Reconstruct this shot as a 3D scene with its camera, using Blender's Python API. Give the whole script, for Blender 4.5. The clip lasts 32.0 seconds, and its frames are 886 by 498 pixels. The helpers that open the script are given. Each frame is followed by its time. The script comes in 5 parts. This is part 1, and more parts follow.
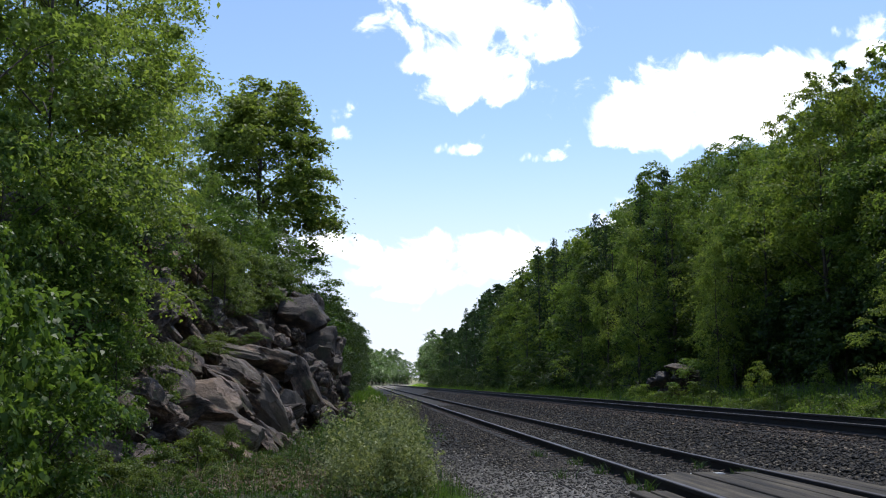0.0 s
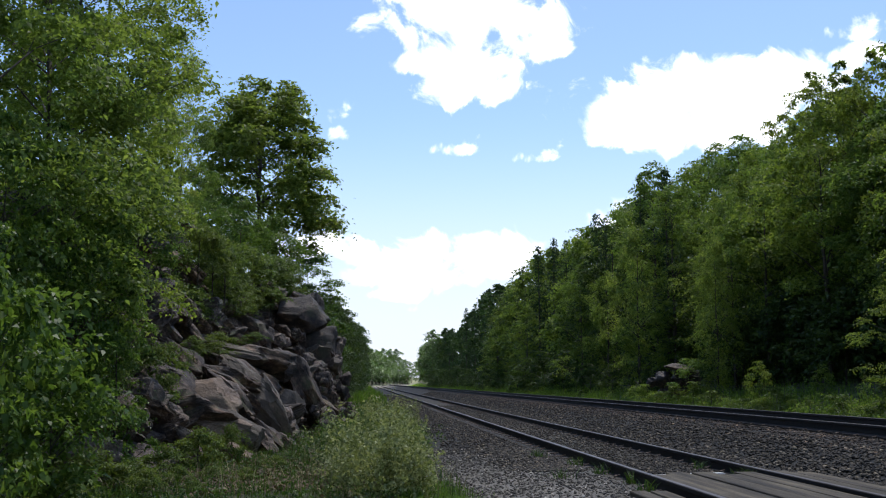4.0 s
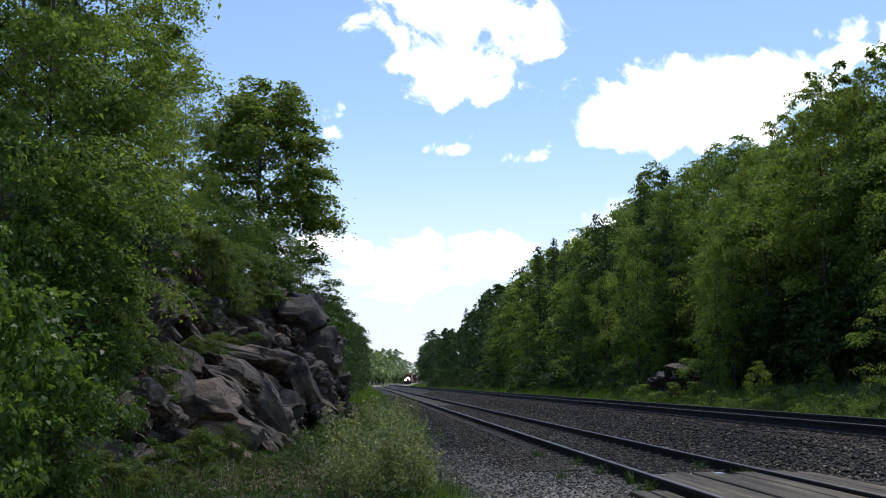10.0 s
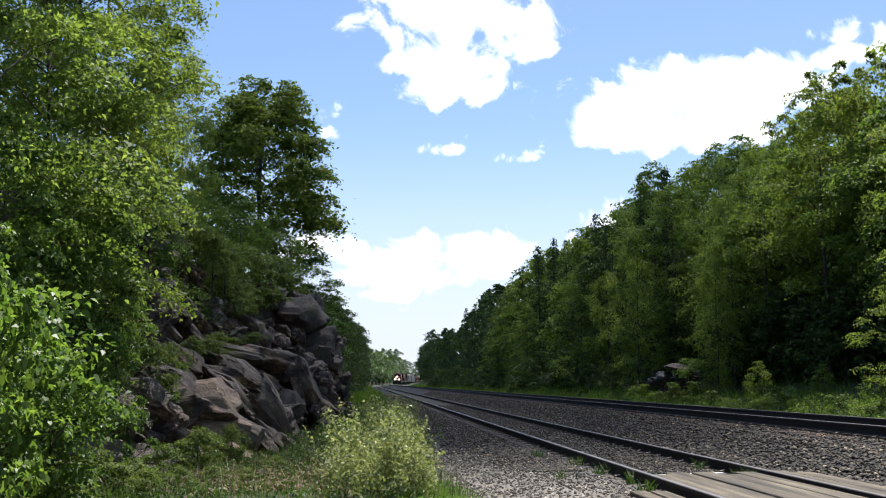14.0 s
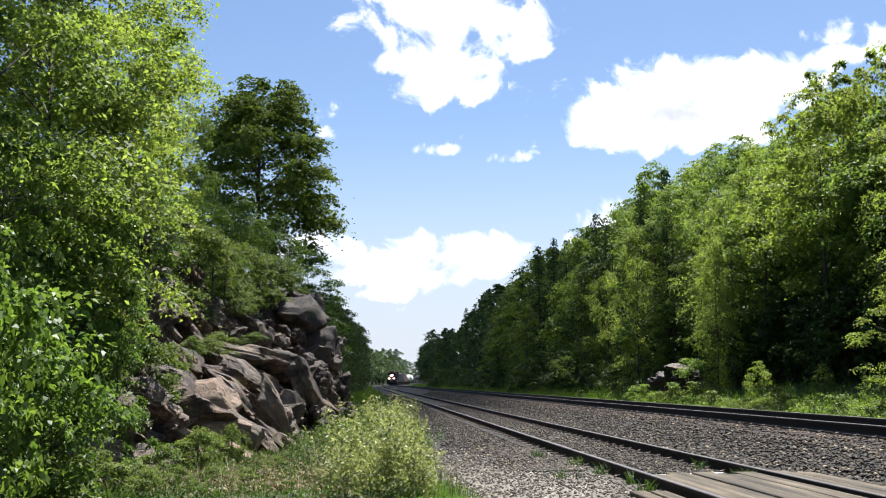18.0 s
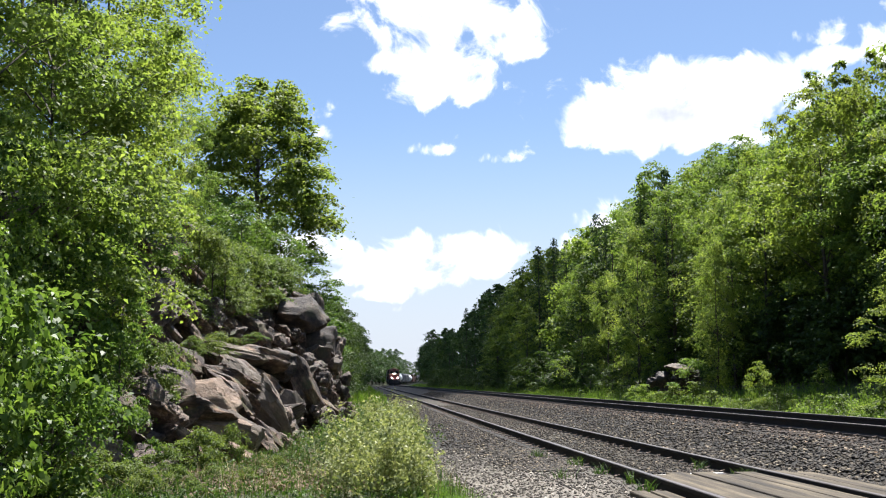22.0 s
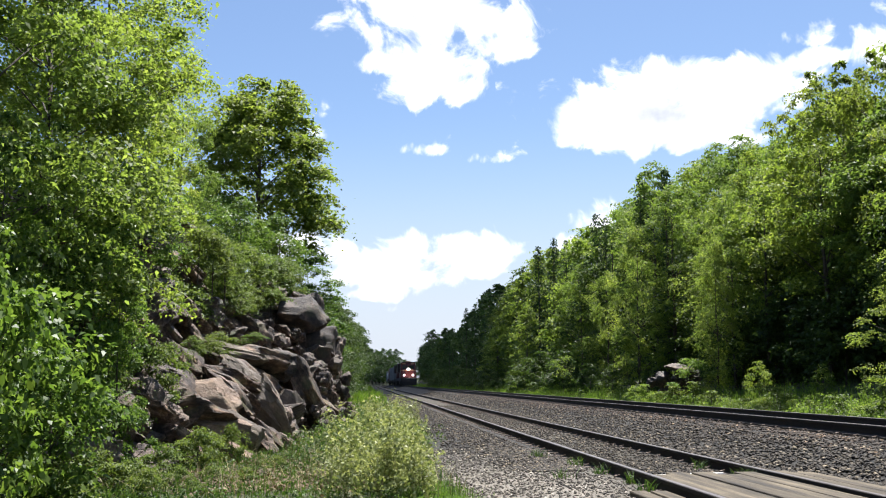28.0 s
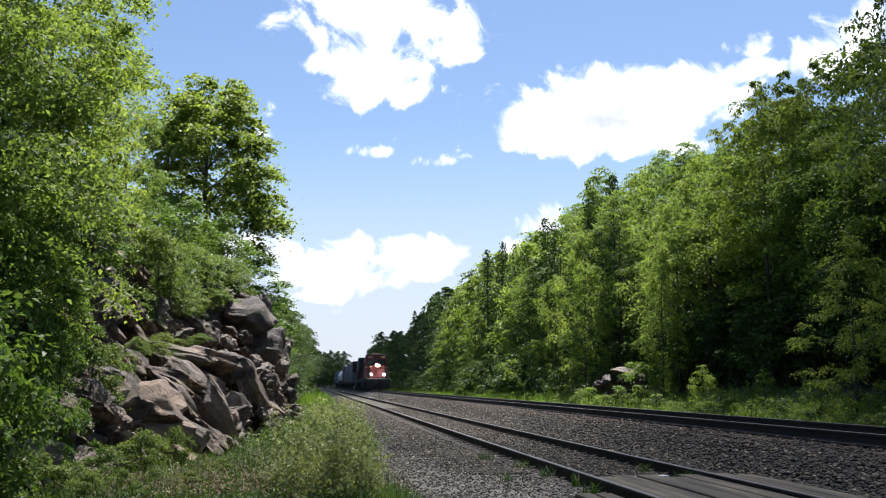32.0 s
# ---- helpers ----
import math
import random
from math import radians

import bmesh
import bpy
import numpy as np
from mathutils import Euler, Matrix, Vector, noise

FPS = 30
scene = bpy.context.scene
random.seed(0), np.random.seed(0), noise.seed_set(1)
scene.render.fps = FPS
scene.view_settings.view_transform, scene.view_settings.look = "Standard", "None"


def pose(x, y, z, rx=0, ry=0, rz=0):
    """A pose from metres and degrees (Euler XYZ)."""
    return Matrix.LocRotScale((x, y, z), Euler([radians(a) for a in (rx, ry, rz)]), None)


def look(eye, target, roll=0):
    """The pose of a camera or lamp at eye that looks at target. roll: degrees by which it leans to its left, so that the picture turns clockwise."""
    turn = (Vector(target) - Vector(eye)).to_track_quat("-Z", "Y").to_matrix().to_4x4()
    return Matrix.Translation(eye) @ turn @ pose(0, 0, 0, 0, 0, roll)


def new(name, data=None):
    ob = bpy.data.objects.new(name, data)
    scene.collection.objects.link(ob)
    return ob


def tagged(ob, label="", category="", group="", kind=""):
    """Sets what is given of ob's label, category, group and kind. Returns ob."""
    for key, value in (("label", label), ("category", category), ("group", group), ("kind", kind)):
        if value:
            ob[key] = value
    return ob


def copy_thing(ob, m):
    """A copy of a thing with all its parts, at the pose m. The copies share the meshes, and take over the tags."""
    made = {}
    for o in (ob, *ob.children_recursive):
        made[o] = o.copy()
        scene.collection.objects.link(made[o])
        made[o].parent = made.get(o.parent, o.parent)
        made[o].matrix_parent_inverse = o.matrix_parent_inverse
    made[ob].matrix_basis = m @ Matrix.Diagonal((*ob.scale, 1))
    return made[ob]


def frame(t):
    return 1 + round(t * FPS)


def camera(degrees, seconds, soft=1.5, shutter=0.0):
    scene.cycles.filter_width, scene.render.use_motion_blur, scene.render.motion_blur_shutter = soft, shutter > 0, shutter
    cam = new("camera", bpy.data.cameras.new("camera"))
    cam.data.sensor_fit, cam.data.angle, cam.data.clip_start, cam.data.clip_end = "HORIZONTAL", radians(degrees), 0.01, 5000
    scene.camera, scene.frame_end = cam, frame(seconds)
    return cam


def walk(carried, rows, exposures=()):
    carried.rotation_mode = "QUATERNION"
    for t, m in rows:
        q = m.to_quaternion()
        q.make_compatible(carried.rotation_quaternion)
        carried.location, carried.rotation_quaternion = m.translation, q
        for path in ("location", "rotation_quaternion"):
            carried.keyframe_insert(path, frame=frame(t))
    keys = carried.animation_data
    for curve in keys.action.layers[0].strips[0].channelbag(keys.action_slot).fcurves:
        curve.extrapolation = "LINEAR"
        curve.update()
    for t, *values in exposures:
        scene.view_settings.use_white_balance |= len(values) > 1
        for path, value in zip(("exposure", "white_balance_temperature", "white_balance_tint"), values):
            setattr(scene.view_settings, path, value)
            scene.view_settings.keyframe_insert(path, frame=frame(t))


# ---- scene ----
# ================= camera =================
cam = camera(48.2, 32.0, soft=1.1)
EYE = (0.0, 0.0, 1.15)
STILL = pose(*EYE, 97.7, 0.0, -4.46)


def panned(k):
    """The still pose turned by the share k of the closing swing to the right."""
    return STILL @ pose(0, 0, 0, 0.135 * k, -2.93 * k, 0.62 * k)


walk(cam, [(0.0, STILL), (15.0, STILL), (30.5, STILL), (30.8, panned(0.008)), (31.1, panned(0.024)), (31.4, panned(0.045)),
           (31.5, panned(0.055)), (31.6, panned(0.33)), (31.7, panned(0.69)), (31.8, panned(0.79)),
           (31.9, panned(0.89)), (32.0, panned(1.0))],
     exposures=[(0.0, 1.6, 6150, 12), (5.0, 1.6, 6150, 12), (12.5, 1.6, 6150, 12), (16.5, 1.36, 6150, 12), (32.0, 1.36, 6150, 12)])

# ================= world and sun =================
SUN_ELEV, SUN_BEARING = 66.0, 24.0      # degrees; the bearing is counted from the track's course to the right
world = bpy.data.worlds.new("sky")
scene.world = world
world.use_nodes = True
wn = world.node_tree
sky = wn.nodes.new("ShaderNodeTexSky")
sky.sky_type, sky.sun_disc = "NISHITA", False
sky.sun_elevation, sky.sun_rotation = radians(SUN_ELEV), radians(SUN_BEARING)
sky.air_density, sky.dust_density, sky.ozone_density = 1.0, 0.45, 2.4
way, height, haze, air = (wn.nodes.new("ShaderNode" + k) for k in ("TexCoord", "SeparateXYZ", "MapRange", "Mix"))
wn.links.new(way.outputs["Generated"], height.inputs[0])
wn.links.new(height.outputs["Z"], haze.inputs["Value"])
haze.interpolation_type = "SMOOTHERSTEP"
for key, value in (("From Min", 0.3), ("From Max", -0.02), ("To Min", 0.0), ("To Max", 0.9)):
    haze.inputs[key].default_value = value
air.data_type = "RGBA"
wn.links.new(haze.outputs["Result"], air.inputs[0])
wn.links.new(sky.outputs["Color"], air.inputs[6])
air.inputs[7].default_value = (5.5, 5.8, 6.3, 1)      # pale blue haze along the whole horizon
wn.links.new(air.outputs[2], wn.nodes["Background"].inputs["Color"])
wn.nodes["Background"].inputs["Strength"].default_value = 0.056

sun = new("sun", bpy.data.lights.new("sun", "SUN"))
sun.data.energy, sun.data.angle, sun.data.color = 5.0, radians(0.55), (1.0, 0.95, 0.86)
sd = Vector((math.sin(radians(SUN_BEARING)) * math.cos(radians(SUN_ELEV)),
             math.cos(radians(SUN_BEARING)) * math.cos(radians(SUN_ELEV)), math.sin(radians(SUN_ELEV))))
sun.matrix_world = look(sd * 80, (0, 0, 0))


# ================= materials =================
def mat(name):
    m = bpy.data.materials.new(name)
    m.use_nodes = True
    nt = m.node_tree
    return m, nt, nt.nodes["Principled BSDF"]


def node(nt, kind, **values):
    n = nt.nodes.new(kind)
    for key, value in values.items():
        n.inputs[key.replace("_", " ")].default_value = value
    return n


def ramp(nt, source, stops):
    """A colour ramp fed by a socket; stops of (position, colour)."""
    r = nt.nodes.new("ShaderNodeValToRGB")
    while len(r.color_ramp.elements) < len(stops):
        r.color_ramp.elements.new(0.5)
    for e, (p, c) in zip(r.color_ramp.elements, stops):
        e.position, e.color = p, (*c, 1)
    nt.links.new(source, r.inputs["Fac"])
    return r.outputs["Color"]


def tex(nt, scale, detail=6.0, rough=0.6, coords="Object", stretch=None):
    tc = nt.nodes.new("ShaderNodeTexCoord")
    n = node(nt, "ShaderNodeTexNoise", Scale=scale, Detail=detail, Roughness=rough)
    src = tc.outputs[coords]
    if stretch:
        mp = nt.nodes.new("ShaderNodeMapping")
        mp.inputs["Scale"].default_value = stretch
        nt.links.new(src, mp.inputs["Vector"])
        src = mp.outputs["Vector"]
    nt.links.new(src, n.inputs["Vector"])
    return n


def blend(nt, kind, fac, a, b):
    mx = nt.nodes.new("ShaderNodeMix")
    mx.data_type, mx.blend_type = "RGBA", kind
    for sock, val in ((0, fac), (6, a), (7, b)):
        if isinstance(val, (int, float)):
            mx.inputs[sock].default_value = val
        elif isinstance(val, tuple):
            mx.inputs[sock].default_value = (*val, 1)
        else:
            nt.links.new(val, mx.inputs[sock])
    return mx.outputs[2]


def bump(nt, bsdf, height, strength, distance):
    b = node(nt, "ShaderNodeBump", Strength=strength, Distance=distance)
    nt.links.new(height, b.inputs["Height"])
    nt.links.new(b.outputs["Normal"], bsdf.inputs["Normal"])


def surface(name, stops, scale, rough=0.85, metal=0.0, fine=8.0, depth=0.01, strength=0.5, stretch=None, vary=0.0):
    """A grained surface: a large and a fine noise mixed into colour and relief."""
    m, nt, bsdf = mat(name)
    big, small = tex(nt, scale, 5, 0.6, stretch=stretch), tex(nt, scale * fine, 6, 0.7, stretch=stretch)
    col = blend(nt, "OVERLAY", 0.55, ramp(nt, big.outputs["Fac"], stops), ramp(nt, small.outputs["Fac"], [(0.25, (0.25,) * 3), (0.75, (0.75,) * 3)]))
    if vary:
        info = nt.nodes.new("ShaderNodeObjectInfo")
        col = blend(nt, "MULTIPLY", 1.0, col, ramp(nt, info.outputs["Random"], [(0, (1 - vary,) * 3), (1, (1 + vary,) * 3)]))
    nt.links.new(col, bsdf.inputs["Base Color"])
    bsdf.inputs["Roughness"].default_value, bsdf.inputs["Metallic"].default_value = rough, metal
    bump(nt, bsdf, small.outputs["Fac"], strength, depth)
    return m


def foliage(name, dark, mid, light, glow=0.55, rough=0.55, patch=0.6):
    """Leaves: colour varied leaf by leaf and in larger patches, with light let through."""
    m, nt, bsdf = mat(name)
    geo = nt.nodes.new("ShaderNodeNewGeometry")
    col = ramp(nt, geo.outputs["Random Per Island"], [(0.0, dark), (0.5, mid), (1.0, light)])
    big = tex(nt, patch, 3, 0.5)
    col = blend(nt, "MULTIPLY", 0.8, col, ramp(nt, big.outputs["Fac"], [(0.3, (0.62, 0.72, 0.6)), (0.7, (1.15, 1.1, 0.95))]))
    info = nt.nodes.new("ShaderNodeObjectInfo")
    col = blend(nt, "MULTIPLY", 1.0, col, ramp(nt, info.outputs["Random"], [(0, (0.82, 0.9, 0.85)), (1, (1.12, 1.08, 0.9))]))
    nt.links.new(col, bsdf.inputs["Base Color"])
    bsdf.inputs["Roughness"].default_value = rough
    bsdf.inputs["Specular IOR Level"].default_value = 0.3
    tr = nt.nodes.new("ShaderNodeBsdfTranslucent")
    nt.links.new(blend(nt, "MULTIPLY", 1.0, col, (1.6, 1.6, 0.98)), tr.inputs["Color"])
    mix = nt.nodes.new("ShaderNodeMixShader")
    mix.inputs[0].default_value = glow
    nt.links.new(bsdf.outputs[0], mix.inputs[1])
    nt.links.new(tr.outputs[0], mix.inputs[2])
    nt.links.new(mix.outputs[0], nt.nodes["Material Output"].inputs["Surface"])
    return m


def plain(name, color, rough=0.6, metal=0.0, grain=0.15, scale=3.0):
    c = Vector(color)
    return surface(name, [(0.3, tuple(c * (1 - grain))), (0.7, tuple(c * (1 + grain)))], scale, rough, metal, 9, 0.003, 0.25)


def glow_mat(name, color, strength):
    m, nt, bsdf = mat(name)
    bsdf.inputs["Base Color"].default_value = (*color, 1)
    bsdf.inputs["Emission Color"].default_value = (*color, 1)
    bsdf.inputs["Emission Strength"].default_value = strength
    return m


LEAF_MAPLE = foliage("maple_leaf", (0.085, 0.128, 0.026), (0.142, 0.20, 0.044), (0.22, 0.282, 0.08), 0.52)
LEAF_BIRCH = foliage("birch_leaf", (0.098, 0.138, 0.03), (0.158, 0.212, 0.05), (0.24, 0.295, 0.092), 0.56)
LEAF_ASH = foliage("ash_leaf", (0.095, 0.128, 0.027), (0.155, 0.195, 0.044), (0.235, 0.275, 0.075), 0.56)
LEAF_OAK = foliage("oak_leaf", (0.068, 0.10, 0.025), (0.112, 0.155, 0.04), (0.175, 0.22, 0.07), 0.44)
# glossy sapling leaf, its green darkened to carry the shade under the birches
LEAF_SAP = foliage("glossy_shade_leaf", (0.052, 0.096, 0.022), (0.095, 0.156, 0.035), (0.155, 0.222, 0.06), 0.48, 0.45)
CHAR = surface("charred_wood", [(0.3, (0.008, 0.007, 0.006)), (0.7, (0.03, 0.026, 0.022))], 6, 0.9)
# alder green; its darkness also paints the shade inside the wood
LEAF_DARK = foliage("alder_shade_leaf", (0.024, 0.046, 0.012), (0.046, 0.08, 0.019), (0.08, 0.12, 0.033), 0.4)
LEAF_FAR = foliage("far_leaf", (0.018, 0.042, 0.016), (0.042, 0.08, 0.028), (0.085, 0.13, 0.05), 0.4)
NEEDLE = foliage("spruce_needle", (0.022, 0.045, 0.02), (0.042, 0.075, 0.03), (0.07, 0.11, 0.045), 0.25, 0.6)
LEAF_WEED = foliage("weed_leaf", (0.10, 0.125, 0.048), (0.215, 0.24, 0.108), (0.39, 0.395, 0.23), 0.34)
FLOWER = foliage("weed_flower", (0.22, 0.23, 0.13), (0.34, 0.34, 0.22), (0.50, 0.49, 0.38), 0.25)
GRASS = foliage("grass_blade", (0.026, 0.058, 0.012), (0.054, 0.10, 0.02), (0.10, 0.16, 0.04), 0.34)
GRASS_YOUNG = foliage("young_grass", (0.066, 0.115, 0.018), (0.105, 0.18, 0.03), (0.16, 0.245, 0.05), 0.5)
DRY = foliage("dry_stalk", (0.14, 0.11, 0.06), (0.24, 0.19, 0.11), (0.36, 0.30, 0.20), 0.15, 0.8)
DEAD = foliage("dead_leaf", (0.06, 0.04, 0.027), (0.14, 0.095, 0.07), (0.26, 0.20, 0.16), 0.1, 0.8)
BARK = surface("bark", [(0.3, (0.03, 0.024, 0.018)), (0.7, (0.09, 0.075, 0.058))], 6, 0.9, 0, 6, 0.02, 0.8, (1, 1, 0.25))
SOIL = surface("forest_floor", [(0.3, (0.02, 0.025, 0.01)), (0.5, (0.045, 0.05, 0.02)), (0.7, (0.08, 0.085, 0.035))], 0.6, 0.95, 0, 14, 0.05, 0.8)


def bed_mat():
    """Crushed stone, with finer, paler gravel where carts and feet have worn a path beside the siding."""
    m, nt, bsdf = mat("ballast_bed")
    big, fine, grit = tex(nt, 1.1, 5, 0.6), tex(nt, 26, 5, 0.75), tex(nt, 70, 4, 0.7)
    stone = ramp(nt, fine.outputs["Fac"], [(0.3, (0.004, 0.0036, 0.003)), (0.5, (0.015, 0.0135, 0.011)), (0.72, (0.05, 0.045, 0.037))])
    path = blend(nt, "OVERLAY", 0.6, ramp(nt, big.outputs["Fac"], [(0.3, (0.105, 0.092, 0.072)), (0.5, (0.17, 0.15, 0.12)), (0.7, (0.235, 0.21, 0.175))]), grit.outputs["Fac"])
    tc, sep = nt.nodes.new("ShaderNodeTexCoord"), nt.nodes.new("ShaderNodeSeparateXYZ")
    nt.links.new(tc.outputs["Object"], sep.inputs[0])
    masks = []
    for axis, lo, hi in (("X", 3.5, 2.5), ("Y", 17.0, 12.0)):
        wob = nt.nodes.new("ShaderNodeMath")
        wob.operation = "MULTIPLY_ADD"
        nt.links.new(big.outputs["Fac"], wob.inputs[0])
        wob.inputs[1].default_value = 3.0 if axis == "Y" else 0.8
        nt.links.new(sep.outputs[axis], wob.inputs[2])
        mr = node(nt, "ShaderNodeMapRange")
        nt.links.new(wob.outputs[0], mr.inputs["Value"])
        mr.inputs["From Min"].default_value, mr.inputs["From Max"].default_value = lo + wob.inputs[1].default_value / 2, hi + wob.inputs[1].default_value / 2
        masks.append(mr.outputs["Result"])
    mul = nt.nodes.new("ShaderNodeMath")
    mul.operation = "MULTIPLY"
    nt.links.new(masks[0], mul.inputs[0])
    nt.links.new(masks[1], mul.inputs[1])
    col = blend(nt, "MIX", mul.outputs[0], stone, path)
    near = node(nt, "ShaderNodeMath")
    near.operation = "COMPARE"
    nt.links.new(sep.outputs["X"], near.inputs[0])
    near.inputs[1].default_value, near.inputs[2].default_value = 3.9, 0.72
    dirt = blend(nt, "OVERLAY", 0.6, ramp(nt, big.outputs["Fac"], [(0.3, (0.02, 0.017, 0.011)), (0.7, (0.066, 0.056, 0.038))]), fine.outputs["Fac"])
    col = blend(nt, "MIX", near.outputs[0], col, dirt)
    nt.links.new(col, bsdf.inputs["Base Color"])
    bsdf.inputs["Roughness"].default_value = 0.95
    bump(nt, bsdf, fine.outputs["Fac"], 0.8, 0.03)
    return m


GRAVEL = bed_mat()
RAIL = surface("rusted_rail", [(0.3, (0.006, 0.0045, 0.0035)), (0.7, (0.018, 0.011, 0.0075))], 8, 0.85, 0.0, 8, 0.003, 0.4)
RAILTOP = surface("worn_rail_head", [(0.3, (0.05, 0.043, 0.042)), (0.7, (0.11, 0.098, 0.098))], 8, 0.5, 0.4, 8, 0.001, 0.3)
TIE = surface("creosoted_tie", [(0.3, (0.026, 0.018, 0.012)), (0.7, (0.085, 0.06, 0.04))], 5, 0.9, 0, 8, 0.01, 0.8, (0.2, 1, 1), 0.25)
PLANK = surface("weathered_plank", [(0.3, (0.014, 0.011, 0.007)), (0.48, (0.055, 0.042, 0.025)), (0.72, (0.15, 0.12, 0.076))], 7, 0.9, 0, 6, 0.008, 0.8, (1, 0.08, 1), 0.15)
STEEL = plain("clip_steel", (0.10, 0.075, 0.058), 0.5, 0.6, 0.3, 20)


def stone_mat(name="ballast_stone", pale=1.0, hue=(1.2, 0.96, 0.64)):
    m, nt, bsdf = mat(name)
    geo = nt.nodes.new("ShaderNodeNewGeometry")
    col = ramp(nt, geo.outputs["Random Per Island"], [(0.0, (0.018, 0.017, 0.016)), (0.4, (0.035, 0.033, 0.031)), (0.7, (0.056, 0.0535, 0.05)), (0.88, (0.105, 0.101, 0.097)), (1.0, (0.33, 0.325, 0.318))])
    n = tex(nt, 30, 4, 0.6)
    col = blend(nt, "MULTIPLY", 1.0, col, tuple(0.52 * pale * h for h in hue))
    nt.links.new(blend(nt, "OVERLAY", 0.5, col, n.outputs["Fac"]), bsdf.inputs["Base Color"])
    bsdf.inputs["Roughness"].default_value = 0.85
    return m


STONE = stone_mat()
STONE_PALE = stone_mat("path_stone", 3.0, (1.05, 0.94, 0.78))
STONE_RUST = stone_mat("rusty_stone", 1.0, (1.2, 0.78, 0.46))


def rock_mat(name="fractured_granite", tint=None):
    m, nt, bsdf = mat(name)
    big, mid, fine = tex(nt, 0.55, 4, 0.55), tex(nt, 4.2, 9, 0.72), tex(nt, 26, 6, 0.75)
    col = ramp(nt, mid.outputs["Fac"], [(0.33, (0.012, 0.010, 0.009)), (0.44, (0.045, 0.037, 0.033)), (0.54, (0.115, 0.098, 0.088)), (0.66, (0.30, 0.27, 0.25))])
    warm = ramp(nt, big.outputs["Fac"], [(0.40, (0.86, 0.74, 0.66)), (0.54, (1.08, 0.88, 0.72)), (0.64, (1.45, 1.02, 0.68))])
    col = blend(nt, "MULTIPLY", 1.0, col, warm)
    col = blend(nt, "OVERLAY", 0.6, col, fine.outputs["Fac"])
    tc, warp = nt.nodes.new("ShaderNodeTexCoord"), tex(nt, 1.6, 4, 0.6)
    lean = node(nt, "ShaderNodeMapping")
    nt.links.new(tc.outputs["Object"], lean.inputs["Vector"])
    lean.inputs["Rotation"].default_value, lean.inputs["Scale"].default_value = (0.5, 0.35, 0.2), (0.8, 0.8, 2.3)
    bent = blend(nt, "ADD", 0.45, lean.outputs[0], warp.outputs["Color"])
    crack = node(nt, "ShaderNodeTexVoronoi", Scale=2.1)
    crack.feature = "DISTANCE_TO_EDGE"
    nt.links.new(bent, crack.inputs["Vector"])
    col = blend(nt, "MULTIPLY", 0.3, col, ramp(nt, crack.outputs["Distance"], [(0.0, (0.12, 0.11, 0.10)), (0.035, (1, 1, 1))]))
    moss_n = tex(nt, 1.7, 6, 0.65)
    moss = ramp(nt, moss_n.outputs["Fac"], [(0.56, (0, 0, 0)), (0.66, (0.75, 0.75, 0.75))])
    col = blend(nt, "MIX", moss, col, (0.07, 0.085, 0.03))
    if tint:
        streak = tex(nt, 3.0, 8, 0.7, stretch=(1.0, 1.0, 5.0))
        grain = ramp(nt, streak.outputs["Fac"], [(0.3, (0.12, 0.11, 0.10)), (0.48, (0.8, 0.78, 0.75)), (0.7, (1.25, 1.2, 1.12))])
        col = blend(nt, "MIX", 0.55, col, blend(nt, "MULTIPLY", 0.85, blend(nt, "OVERLAY", 0.7, tint, fine.outputs["Fac"]), grain))
    nt.links.new(col, bsdf.inputs["Base Color"])
    bsdf.inputs["Roughness"].default_value = 0.7
    add = nt.nodes.new("ShaderNodeMath")
    add.operation = "ADD"
    nt.links.new(mid.outputs["Fac"], add.inputs[0])
    nt.links.new(fine.outputs["Fac"], add.inputs[1])
    deep = nt.nodes.new("ShaderNodeMath")
    deep.operation = "ADD"
    nt.links.new(add.outputs[0], deep.inputs[0])
    nt.links.new(ramp(nt, crack.outputs["Distance"], [(0.0, (0, 0, 0)), (0.03, (0.25, 0.25, 0.25))]), deep.inputs[1])
    bump(nt, bsdf, deep.outputs[0], 0.7, 0.05)
    return m


ROCK = rock_mat()
ROCK_TAN = rock_mat("tan_granite", (0.36, 0.25, 0.175))
ROCK_PALE = rock_mat("pale_granite", (0.20, 0.165, 0.13))
ROCK_DARK = rock_mat("dark_granite", (0.022, 0.017, 0.014))


def spot(bearing, dist):
    """The place at a bearing (degrees right of the track's course) and distance from the tripod."""
    return dist * math.sin(radians(bearing)), dist * math.cos(radians(bearing))


def swing(y):
    """How far the line has curved to the right at y metres along it."""
    return max(0.0, y - 290.0) ** 2 / 2400.0


# ================= mesh helpers =================
def mesh_of(name, verts, faces, material, smooth=False):
    me = bpy.data.meshes.new(name)
    me.from_pydata([tuple(v) for v in verts], [], faces)
    for m in material if isinstance(material, (list, tuple)) else [material]:
        me.materials.append(m)
    if smooth:
        me.polygons.foreach_set("use_smooth", [True] * len(me.polygons))
    me.update()
    return me


def quads_mesh(name, v, material):
    """A mesh of separate four-cornered pieces from an array of shape (n, 4, 3)."""
    n = len(v)
    me = bpy.data.meshes.new(name)
    me.vertices.add(n * 4)
    me.vertices.foreach_set("co", np.ascontiguousarray(v, dtype=np.float32).ravel())
    me.loops.add(n * 4)
    me.loops.foreach_set("vertex_index", np.arange(n * 4, dtype=np.int32))
    me.polygons.add(n)
    me.polygons.foreach_set("loop_start", np.arange(0, n * 4, 4, dtype=np.int32))
    me.materials.append(material)
    me.update(calc_edges=True)
    return me


def put(name, me, parent=None, label=""):
    ob = new(name, me)
    if parent:
        ob.parent = parent
    return tagged(ob, label)


